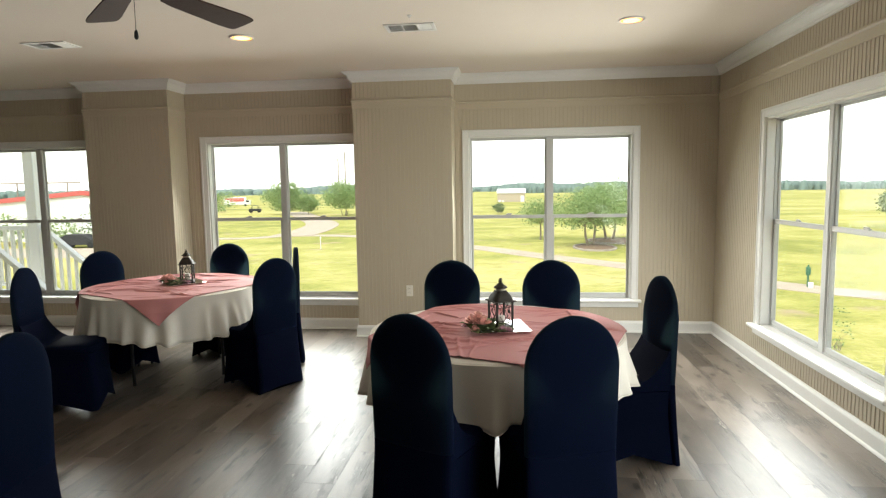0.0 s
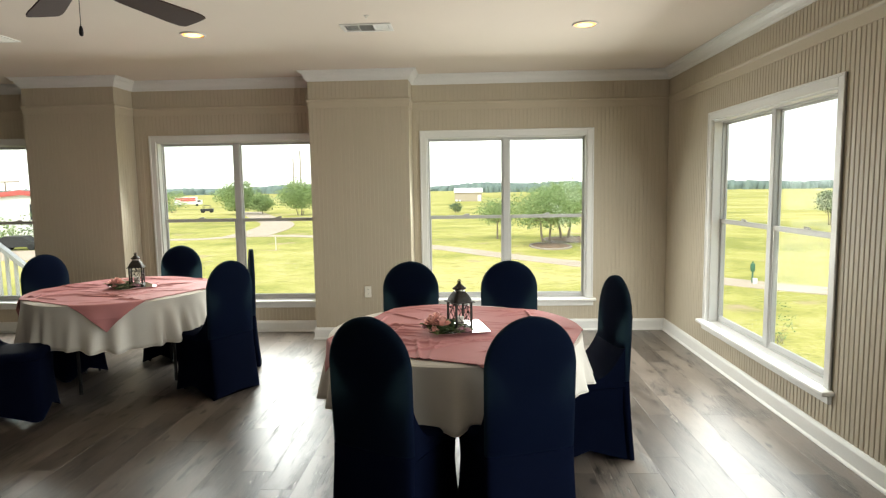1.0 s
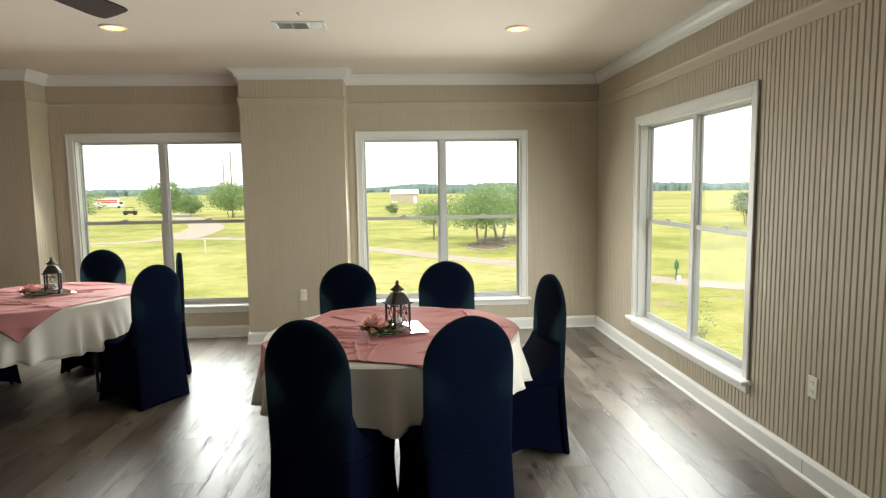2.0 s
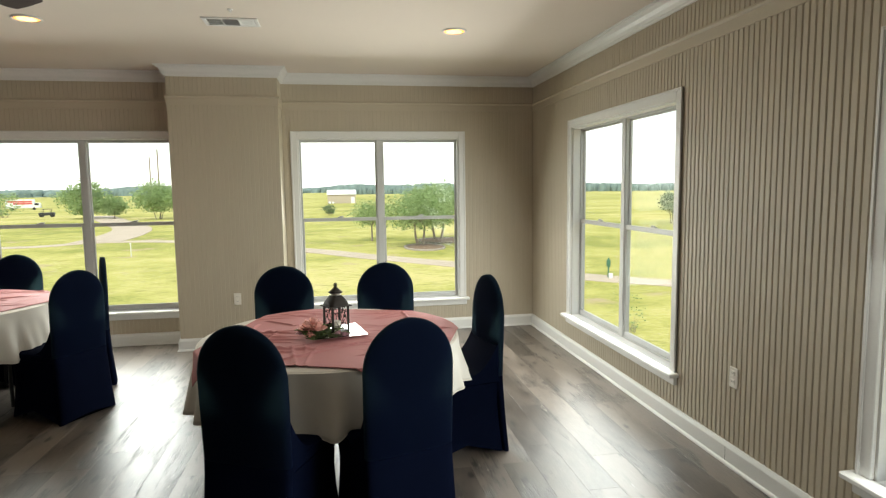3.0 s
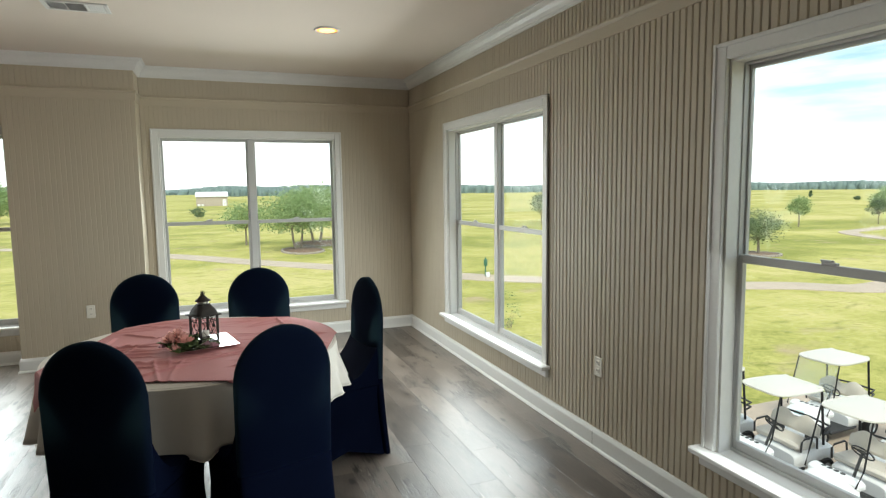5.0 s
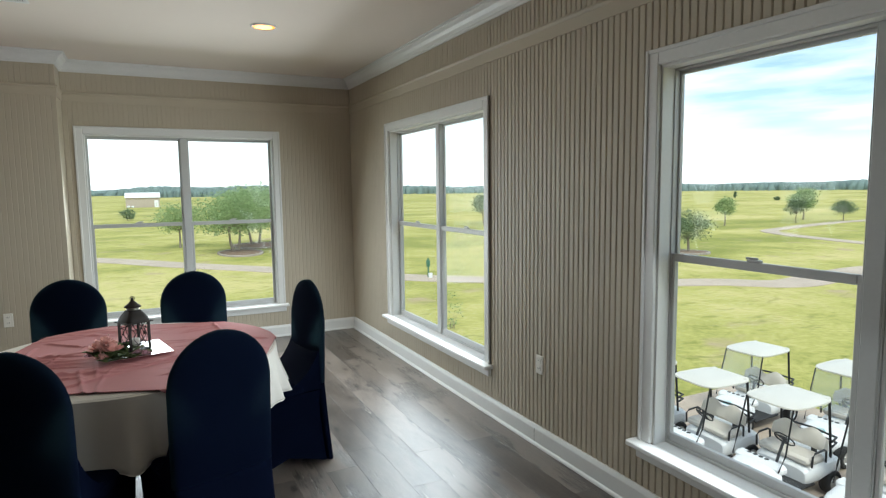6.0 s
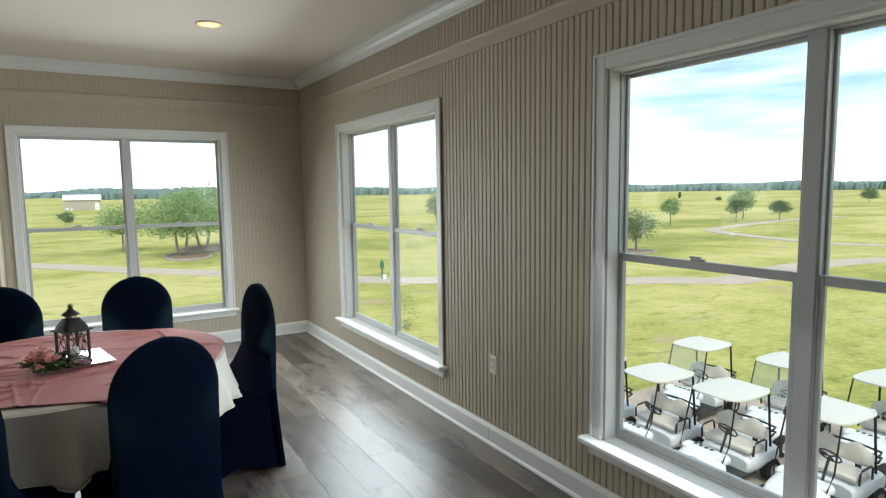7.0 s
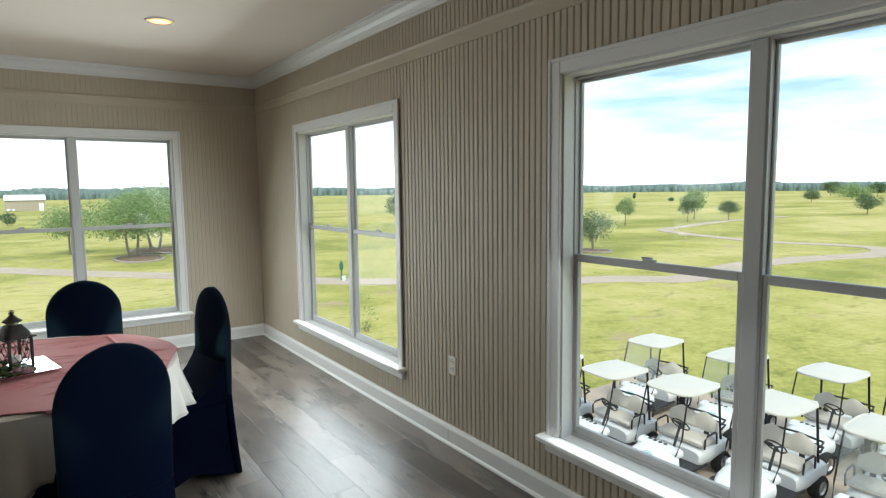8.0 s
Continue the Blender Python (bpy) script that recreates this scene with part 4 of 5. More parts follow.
for k in range(6):
    a = radians(74.5 + 60 * k)
    bm = bmesh.new()
    n = 14
    up, lo = [], []
    for i in range(n + 1):
        s = i / n
        r = 0.20 + 0.50 * s
        w = np.interp(s, [0, 0.15, 0.8, 0.95, 1.0], [0.046, 0.060, 0.078, 0.076, 0.058])
        up.append((r, w))
        lo.append((r, -w))
    up.insert(len(up) - 1, (0.695, 0.068))
    lo.insert(len(lo) - 1, (0.695, -0.068))
    ring = up + [(0.704, 0.0)] + lo[::-1]
    loft(bm, [[(x, y, -0.0035) for x, y in ring], [(x, y, 0.0035) for x, y in ring]])
    bm.transform(Matrix.Rotation(a, 4, "Z") @ Matrix.Translation((0, 0, -0.315)) @ Matrix.Rotation(radians(-12), 4, "X"))
    blade = part("blade", fixed(bm), DARKWOOD, fan)
    bm = boxes((0.10, 0.24, -0.018, 0.018, -0.313, -0.306), bev=0.002)
    bm.transform(Matrix.Rotation(a, 4, "Z"))
    part("blade_bracket", bm, BRONZE, blade)
bm = bmesh.new()
tube(bm, [(-0.02, 0.055, -0.33), (-0.02, 0.055, -0.49)], 0.0014, 6)
chain = part("pull_chain", bm, BRONZE, fan)
part("chain_knob", fixed(lathe([(0.0, -0.530), (0.007, -0.527), (0.009, -0.515), (0.007, -0.497), (0.003, -0.488), (0.0, -0.488)], 14, -0.02, 0.055)), BLACKMETAL, chain, "black chain knob", True)


# ---- golf carts ----
def make_cart(shield):
    """Front towards -x, origin on the ground under the roof's middle."""
    o = empty("golf_cart")
    tagged(o, "white golf cart with tan seat and clear windscreen, parked" if shield else "white two-seat golf cart with tan seat and white roof, parked", "golf cart", "parked golf carts")
    # front cowl
    bm = bmesh.new()
    secs = []
    for x, w, z0, z1 in ((-1.46, 0.12, 0.34, 0.42), (-1.42, 0.24, 0.30, 0.48), (-1.34, 0.34, 0.28, 0.54), (-1.22, 0.41, 0.27, 0.60), (-1.06, 0.46, 0.27, 0.66), (-0.90, 0.48, 0.27, 0.70), (-0.76, 0.49, 0.27, 0.73)):
        sec = []
        for i in range(20):
            t = 2 * math.pi * i / 20
            c, s = math.cos(t), math.sin(t)
            sec.append((x, w * math.copysign(abs(c) ** 0.68, c), (z0 + z1) / 2 + (z1 - z0) / 2 * math.copysign(abs(s) ** 0.68, s)))
        secs.append(sec)
    loft(bm, secs)
    cowl = part("front_cowl", fixed(bm), CARTWHITE, o, smooth=True)
    bm = bmesh.new()
    for r0, r1, a0, a1 in ((0.062, 0.082, 5, 175), (0.020, 0.042, 5, 175)):
        pts = [(r, a) for a in range(a0, a1 + 1, 10) for r in (r0, r1)]
        spots = [(-1.12 + r * math.sin(radians(a)), r * 1.4 * math.cos(radians(a))) for r, a in pts]
        vs = [bm.verts.new((x, y, float(np.interp(x, [-1.34, -1.22, -1.06, -0.90], [0.54, 0.60, 0.66, 0.70])) + 0.004 - 0.10 * y * y * 4)) for x, y in spots]
        for i in range(0, len(vs) - 2, 2):
            bm.faces.new((vs[i], vs[i + 1], vs[i + 3], vs[i + 2]))
    box(bm, -1.160, -1.145, -0.09, 0.09, 0.615, 0.632)
    part("emblem", bm, TEAL, cowl, "teal emblem")
    for s in (-1, 1):
        part("headlight", fixed(boxes((-1.43, -1.33, s * 0.20 - 0.05, s * 0.20 + 0.05, 0.37, 0.44), bev=0.02)), CHROME, cowl, "clear headlight")
    part("bumper", boxes((-1.50, -1.40, -0.36, 0.36, 0.24, 0.36), bev=0.03), BLACKPLASTIC, o, "black bumper")
    dash = part("dashboard", boxes((-0.82, -0.58, -0.49, 0.49, 0.58, 0.76), bev=0.06), CARTWHITE, o)
    for y in (-0.12, 0.0, 0.12, 0.24):
        part("cup_holder", fixed(lathe([(0.028, 0.756), (0.042, 0.756), (0.042, 0.766), (0.034, 0.768), (0.028, 0.766)], 14, -0.69, y)), BLACKPLASTIC, dash, "black cup holder")
    part("floor_pan", boxes((-0.80, 0.10, -0.55, 0.55, 0.26, 0.32), bev=0.015), BLACKPLASTIC, o, "black floor mat")
    # rear body over the back wheels
    bm = bmesh.new()
    secs = []
    for x, w, z0, z1 in ((-0.14, 0.50, 0.26, 0.56), (-0.08, 0.54, 0.25, 0.61), (0.20, 0.575, 0.27, 0.66), (0.42, 0.59, 0.35, 0.70), (0.62, 0.595, 0.37, 0.71), (0.80, 0.57, 0.33, 0.68), (0.92, 0.48, 0.34, 0.60)):
        sec = []
        for i in range(20):
            t = 2 * math.pi * i / 20
            c, s = math.cos(t), math.sin(t)
            sec.append((x, w * math.copysign(abs(c) ** 0.45, c), (z0 + z1) / 2 + (z1 - z0) / 2 * math.copysign(abs(s) ** 0.45, s)))
        secs.append(sec)
    loft(bm, secs)
    part("rear_body", fixed(bm), CARTWHITE, o, smooth=True)
    part("seat", boxes((-0.10, 0.40, -0.53, 0.53, 0.63, 0.78), bev=0.05), SEATTAN, o, smooth=True)
    bm = bmesh.new()
    rows = []
    for i in range(25):
        y = -0.53 + 1.06 * i / 24
        u = y / 0.53
        top = 1.19 - 0.055 * math.cos(u * 2 * math.pi) * (1 if abs(u) < 0.99 else 0.5) - 0.05 * max(0, abs(u) - 0.8) * 5 * max(0, abs(u) - 0.8) * 5
        top = top - 0.03
        rows.append([(0.36, y, 0.84), (0.33, y, 0.90), (0.38, y, top - 0.04), (0.42, y, top), (0.47, y, top - 0.03), (0.45, y, 0.86)])
    loft(bm, rows)
    part("seat_back", fixed(bm), SEATTAN, o, smooth=True)
    for s in (-1, 1):
        part("seat_bracket", boxes((0.38, 0.44, s * 0.30 - 0.04, s * 0.30 + 0.04, 0.70, 0.90)), BLACKPLASTIC, o)
        bm = bmesh.new()
        tube(bm, [(0.36, s * 0.56, 0.66), (0.34, s * 0.57, 0.88), (0.28, s * 0.57, 0.92), (0.02, s * 0.57, 0.90), (-0.05, s * 0.57, 0.84), (-0.05, s * 0.56, 0.64)], 0.020, 8)
        part("armrest", fixed(bm), BLACKPLASTIC, o, "black armrest", True)
        bm = bmesh.new()
        tube(bm, [(-0.86, s * 0.47, 0.68), (-0.72, s * 0.50, 0.98), (-0.52, s * 0.47, 1.78)], 0.016, 8)
        part("front_strut", fixed(bm), BLACKMETAL, o, smooth=True)
        bm = bmesh.new()
        tube(bm, [(0.60, s * 0.50, 0.66), (0.52, s * 0.47, 1.78)], 0.024, 8)
        part("rear_strut", fixed(bm), BLACKMETAL, o, smooth=True)
    bm = bmesh.new()
    for z in (0.92, 1.02):
        tube(bm, [(0.52, -0.56, z), (0.72, -0.52, z + 0.03), (0.80, 0.0, z + 0.03), (0.72, 0.52, z + 0.03), (0.52, 0.56, z)], 0.022, 8)
    part("bag_rack", fixed(bm), BLACKPLASTIC, o, "black bag rack", True)
    # roof: shallow shell with turned-down lip
    bm = bmesh.new()
    def sq(a, b, z, cx=0.02):
        return [(cx + x, y, zz) for x, y, zz in superring(a, b, z, 0, 40, 4.2)]
    loft(bm, [sq(0.62, 0.545, 1.775), sq(0.635, 0.56, 1.790), sq(0.63, 0.555, 1.815), sq(0.60, 0.525, 1.822), sq(0.585, 0.51, 1.812), sq(0.54, 0.46, 1.835), sq(0.30, 0.26, 1.862), sq(0.05, 0.04, 1.868)])
    roof = part("roof", fixed(bm), ROOFWHITE, o, smooth=True)
    for s in (-1, 1):
        part("roof_handle", boxes((0.46, 0.60, s * 0.40 - 0.05, s * 0.40 + 0.05, 1.80, 1.838), bev=0.012), ROOFWHITE, roof)
    # steering
    bm = bmesh.new()
    tube(bm, [(-0.70, -0.24, 0.50), (-0.40, -0.24, 1.13)], 0.026, 8)
    column = part("steering_column", fixed(bm), BLACKPLASTIC, o, "", True)
    bm = bmesh.new()
    ring = [(0.18 * math.cos(i * math.pi / 14), 0.18 * math.sin(i * math.pi / 14), 0.0) for i in range(29)]
    tube(bm, ring, 0.014, 6)
    for a in (0, 2.1, 4.2):
        tube(bm, [(0, 0, -0.01), (0.16 * math.cos(a), 0.16 * math.sin(a), 0)], 0.016, 6)
    bm.transform(Matrix.Translation((-0.39, -0.24, 1.14)) @ Matrix.Rotation(radians(48), 4, "Y"))
    part("steering_wheel", fixed(bm), BLACKPLASTIC, column, "black steering wheel", True)
    for x in (-1.08, 0.58):
        for s in (-1, 1):
            y = s * (0.525 if x > 0 else 0.46)
            tyre = bmesh.new()
            prof = [(0.13, -0.09), (0.20, -0.095), (0.225, -0.07), (0.23, 0.0), (0.225, 0.07), (0.20, 0.095), (0.13, 0.09)]
            loft(tyre, [circle(r, z, 22) for r, z in prof], cap0=False, cap1=False)
            tyre.transform(Matrix.Translation((x, y, 0.23)) @ Matrix.Rotation(radians(90), 4, "X"))
            w = part("wheel", fixed(tyre), RUBBER, o, "black tyre", True)
            rim = lathe([(0.0, -0.06), (0.04, -0.07), (0.05, -0.05), (0.12, -0.055), (0.135, -0.085), (0.135, 0.085), (0.12, 0.055), (0.05, 0.05), (0.04, 0.07), (0.0, 0.06)], 22)
            rim.transform(Matrix.Translation((x, y, 0.23)) @ Matrix.Rotation(radians(90), 4, "X"))
            part("rim", fixed(rim), CHROME, w, "silver rim", True)
    if shield:
        bm = boxes((-0.003, 0.003, -0.47, 0.47, 0.0, 0.80))
        bm.transform(Matrix.Translation((-0.74, 0, 0.99)) @ Matrix.Rotation(radians(14), 4, "Y"))
        part("windscreen", bm, SHIELD, o, "clear windscreen").visible_shadow = False
    return o


cart, cart_ws = make_cart(False), make_cart(True)
NEAR = [(8.06, 3.61), (8.40, 2.05), (8.69, 0.55), (9.16, -1.08)]
FAR = [(11.95, -0.89), (12.10, -2.50)]
FAR_WS = [(11.24, 3.03), (11.55, 1.00), (9.34, -2.80)]
rnd = random.Random(4)
for proto, places in ((cart, NEAR + FAR), (cart_ws, FAR_WS)):
    for i, (x, y) in enumerate(places):
        m = pose(x, y, G + 0.02, 0, 0, rnd.uniform(-4, 4))
        if i == 0:
            proto.matrix_basis = m
        else:
            copy_thing(proto, m)

# ---- outside ----
bm = bmesh.new()
box(bm, -2500, 2500, -2500, 2500, G - 1, G)
tagged(mesh_ob("ground", bm, GRASS), "mown yellow-green golf course grass", "ground", kind="structure")
tagged(mesh_ob("pavement", boxes((T, 13.3, -16, 5.0, G - 0.2, G + 0.02)), CONCRETE), "concrete cart yard beside the building", "pavement", kind="structure")


def spline(pts, n=10):
    out = []
    P = [Vector((*pts[0],))] + [Vector((*p,)) for p in pts] + [Vector((*pts[-1],))]
    for i in range(1, len(P) - 2):
        for k in range(n):
            t = k / n
            a, b, c, d = P[i - 1], P[i], P[i + 1], P[i + 2]
            out.append(0.5 * (2 * b + (c - a) * t + (2 * a - 5 * b + 4 * c - d) * t * t + (3 * b - a - 3 * c + d) * t ** 3))
    out.append(P[-2])
    return out


def path_strip(pts, width, label, top=0.03):
    """A raised concrete ribbon along a smooth line."""
    line = spline(pts)
    rings = []
    for i, p in enumerate(line):
        d = (line[min(i + 1, len(line) - 1)] - line[max(i - 1, 0)]).normalized()
        s = Vector((-d.y, d.x)) * width / 2
        rings.append([(p.x + s.x, p.y + s.y, G - 0.1), (p.x + s.x, p.y + s.y, G + top), (p.x - s.x, p.y - s.y, G + top), (p.x - s.x, p.y - s.y, G - 0.1)])
    bm = bmesh.new()
    loft(bm, rings)
    return tagged(mesh_ob("cart_path", fixed(bm), CONCRETE), label, "path", kind="structure")


W2 = 2.6
path_strip([(-70, 72), (-48, 66), (-36, 64.5), (-30, 68.5), (-20, 66), (-6, 52.5), (0.4, 44.6), (6.2, 38.0), (12.9, 29.8), (17, 26.0), (24, 20.5), (28.5, 18.0), (31.5, 15.6), (37, 16.2), (42, 16.5), (49, 15.2), (54, 13.2)], W2, "pale concrete golf cart path winding through grass")
path_strip([(50.5, 14.9), (56, 13.4), (60.2, 15.2), (61, 19), (59.6, 24), (60.4, 28.5), (63, 36), (66.5, 41.3), (72, 43.2), (89, 46.5), (110, 47)], 2.0, "pale concrete golf cart path winding through grass", 0.05)
path_strip([(-30.5, 68), (-31.5, 80), (-35, 95), (-44, 115), (-60, 150)], 5.5, "pale concrete drive leading away through grass", 0.06)


def make_tree(name, x, y, h, w, trunk_h, leaves, leaf, seed, material, stems=1, label="", girth=1.0):
    """Tapered trunk with forking limbs and a crown of leaf sprays set in clumps."""
    rnd = random.Random(seed)
    o = empty(name, pose(x, y, G))
    tagged(o, label, "bush" if name == "bush" else "tree")
    bm = bmesh.new()
    clumps = []
    ch = h - trunk_h
    for _ in range(max(14, int(leaves / 70))):
        for _try in range(20):
            p = Vector((rnd.uniform(-1, 1), rnd.uniform(-1, 1), rnd.uniform(-1, 1)))
            if 0.25 < p.length < 1:
                break
        zc = trunk_h + ch * (0.5 + 0.5 * p.z)
        taper = 1 - 0.35 * max(0, p.z)
        clumps.append(Vector((p.x * w / 2 * taper * rnd.uniform(0.8, 1.08), p.y * w / 2 * taper * rnd.uniform(0.8, 1.08), zc - 0.03 * h)))
    for s in range(stems):
        a = 2 * math.pi * s / stems + rnd.uniform(0, 1)
        sp_ = 0.0 if stems == 1 else 0.05 * w
        b0 = Vector((sp_ * math.cos(a), sp_ * math.sin(a), -0.05))
        fork = Vector((b0.x * 2.2, b0.y * 2.2, trunk_h * rnd.uniform(0.85, 1.15)))
        r0 = 0.022 * h * girth / max(1, stems ** 0.5)
        mid = (b0 + fork) / 2 + Vector((rnd.uniform(-1, 1), rnd.uniform(-1, 1), 0)) * 0.02 * h
        tube(bm, [b0, mid, fork], [r0 * 1.25, r0, r0 * 0.8], 8)
        near = sorted(clumps, key=lambda c: (c - fork).length + rnd.uniform(0, 0.3 * w))[:max(5, len(clumps) // (3 * stems))]
        for c in near:
            m = (fork + c) / 2 + Vector((rnd.uniform(-1, 1), rnd.uniform(-1, 1), 0.6)) * 0.05 * h
            tube(bm, [fork, m, c], [r0 * 0.5, r0 * 0.3, r0 * 0.12], 5)
    part("trunk", fixed(bm), BARK, o, smooth=True)
    verts, faces = [], []
    cr = 0.20 * w
    for i in range(leaves):
        c = clumps[rnd.randrange(len(clumps))]
        d = Vector((rnd.gauss(0, 1), rnd.gauss(0, 1), rnd.gauss(0, 0.62)))
        p = c + d * cr * 0.52
        if p.z < trunk_h * 0.75:
            p.z = trunk_h * 0.75 + rnd.uniform(0, 0.1 * h)
        u = Vector((rnd.gauss(0, 1), rnd.gauss(0, 1), rnd.gauss(0, 0.6))).normalized()
        v = u.cross(Vector((rnd.gauss(0, 1), rnd.gauss(0, 1), rnd.gauss(0, 1)))).normalized()
        L = leaf * rnd.uniform(0.6, 1.3)
        n = len(verts)
        verts += [p - u * L, p + v * L * 0.5, p + u * L, p - v * L * 0.5]
        faces.append((n, n + 1, n + 2, n + 3))
    # the crown fills its height and width
    zs, rs = sorted(p.z for p in verts), sorted(math.hypot(p.x, p.y) for p in verts)
    k_z, k_r = (h - trunk_h * 0.75) / (zs[int(len(zs) * 0.975)] - trunk_h * 0.75), 0.5 * w / rs[int(len(rs) * 0.93)]
    verts = [(p.x * k_r, p.y * k_r, trunk_h * 0.75 + (p.z - trunk_h * 0.75) * k_z) for p in verts]
    me = bpy.data.meshes.new("crown")
    me.from_pydata(verts, [], faces)
    me.materials.append(material)
    part("crown", me, None, o)
    return o


GREEN = "broad green tree with an open leafy crown on grass"
make_tree("tree", 5.5, 52.2, 5.4, 7.0, 2.2, 9000, 0.12, 11, LEAF, 2, "broad green tree forking low in a stone-edged mulch bed", girth=1.35)
make_tree("tree", 8.2, 58.5, 5.9, 7.4, 2.4, 9000, 0.12, 12, LEAF, 2, "broad green tree forking low in a stone-edged mulch bed", girth=1.35)
make_tree("tree", 1.05, 60.3, 4.4, 4.6, 1.9, 3200, 0.11, 13, LEAF, 1, "small pale green tree on open grass")
make_tree("bush", -4.9, 128, 2.3, 3.8, 0.4, 500, 0.22, 14, LEAF_DARK, 3, "round dark bush on open grass")
make_tree("tree", -57.6, 136.5, 7.6, 10.0, 1.2, 6500, 0.24, 15, LEAF, 1, GREEN)
make_tree("tree", -51.2, 134.5, 4.6, 5.2, 1.0, 3600, 0.22, 16, LEAF, 1, GREEN)
make_tree("tree", -40.0, 127.0, 7.4, 10.0, 2.0, 6500, 0.22, 17, LEAF, 4, GREEN)
make_tree("bush", -82.5, 153.5, 5.5, 8.0, 0.6, 900, 0.28, 18, LEAF, 3, "rounded green bush on grass")
make_tree("tree", 39.6, 29.9, 3.5, 3.5, 1.2, 5000, 0.070, 19, LEAF_DARK, 2, "small multi-stemmed tree in a ringed bed")
make_tree("tree", 70.5, 50.9, 3.8, 2.5, 1.6, 2400, 0.100, 20, LEAF, 1, GREEN)
make_tree("tree", 83.4, 49.0, 3.4, 2.7, 1.4, 2400, 0.105, 21, LEAF_DARK, 1, GREEN)
make_tree("tree", 92.5, 53.8, 4.8, 3.9, 1.6, 3800, 0.125, 22, LEAF, 1, GREEN)
make_tree("tree", 93.6, 48.2, 3.0, 3.2, 1.2, 3360, 0.100, 23, LEAF_DARK, 1, "round-headed dark green tree on grass")
make_tree("tree", 196, 80.5, 4.0, 4.7, 1.3, 2400, 0.16, 24, LEAF_DARK, 1, "round-headed dark green tree on grass")
make_tree("tree", 246, 88.5, 5.2, 11.0, 1.0, 2880, 0.28, 25, LEAF, 2, GREEN)
make_tree("tree", 126, 40.0, 3.6, 4.3, 1.3, 3120, 0.135, 26, LEAF_DARK, 1, "round-headed dark green tree on grass")
make_tree("tree", 294, 97.5, 5.4, 9.5, 2.0, 2400, 0.361, 27, LEAF_DARK, 1, GREEN)
make_tree("tree", 300, 118, 6.4, 9.0, 2.0, 2160, 0.344, 28, LEAF_DARK, 1, GREEN)
make_tree("bush", 210, 156.5, 2.6, 1.5, 0.5, 960, 0.292, 29, LEAF_DARK, 1, "tall dark bush on grass")
make_tree("bush", 189, 124.5, 1.3, 1.7, 0.3, 720, 0.241, 30, LEAF_DARK, 2, "round dark bush on open grass")
make_tree("tree", 46.3, 76.0, 4.4, 3.8, 1.6, 2200, 0.15, 31, LEAF_DARK, 2, GREEN)
make_tree("tree", 23.6, 24.5, 5.8, 4.4, 2.6, 1500, 0.15, 32, LEAF, 1, "slim green tree on grass beside the path")
make_tree("bush", 9.2, 15.4, 1.5, 1.2, 0.1, 110, 0.05, 33, LEAF, 4, "sparse twiggy shrub on grass")


def make_bed(x, y, rx, ry, seed, n=44):
    rnd = random.Random(seed)
    o = empty("planting_bed", pose(x, y, G))
    tagged(o, "mulched planting bed ringed with stones", "planting bed", "planting beds")
    bm = bmesh.new()
    loft(bm, [[(rx * k * math.cos(2 * math.pi * i / 40), ry * k * math.sin(2 * math.pi * i / 40), z) for i in range(40)] for k, z in ((1.0, -0.05), (0.97, 0.08), (0.6, 0.16), (0.05, 0.20))])
    part("mulch", fixed(bm), MULCH, o, smooth=True)
    me = boxes((-0.16, 0.16, -0.10, 0.10, -0.02, 0.16), bev=0.03)
    first = None
    for i in range(n):
        a = 2 * math.pi * i / n
        if first is None:
            st = part("stone", me, STONE, o)
            first = st.data
        else:
            st = part("stone", first, None, o)
        st.matrix_basis = pose(rx * math.cos(a), ry * math.sin(a), rnd.uniform(-0.02, 0.02), 0, 0, math.degrees(a) + 90 + rnd.uniform(-9, 9))
    return o


make_bed(5.7, 51.3, 1.9, 3.2, 1)
make_bed(8.9, 58.0, 3.0, 3.2, 2)
make_bed(39.6, 29.8, 1.5, 1.5, 3, 28)

# shed in the field
shed = empty("shed", pose(-2.3, 236, G) @ Matrix.Diagonal((0.88, 0.9, 0.86, 1)))
tagged(shed, "pale metal-sided farm shed with low gabled roof, standing in a field", "shed")
part("wall", boxes((-6.2, 6.2, -3, 5, 0, 4.1)), TANBRICK, shed)
bm = bmesh.new()
loft(bm, [[(-6.5, -3.4, 4.0), (-6.5, 1.0, 5.9), (-6.5, 5.4, 4.0), (-6.5, 5.4, 4.2), (-6.5, 1.0, 6.15), (-6.5, -3.4, 4.2)], [(6.5, -3.4, 4.0), (6.5, 1.0, 5.9), (6.5, 5.4, 4.0), (6.5, 5.4, 4.2), (6.5, 1.0, 6.15), (6.5, -3.4, 4.2)]])
part("roof", fixed(bm), WHITEMETAL, shed, "white metal roof")
part("door", boxes((4.2, 5.7, -3.12, -3.0, 0, 2.9)), WHITEMETAL, shed, "white door")
part("tank", fixed(boxes((-5.8, -4.6, -4.0, -3.2, 0, 0.9), (-4.2, -3.2, -4.0, -3.2, 0, 0.8), bev=0.2)), WHITEMETAL, shed, "white tanks")

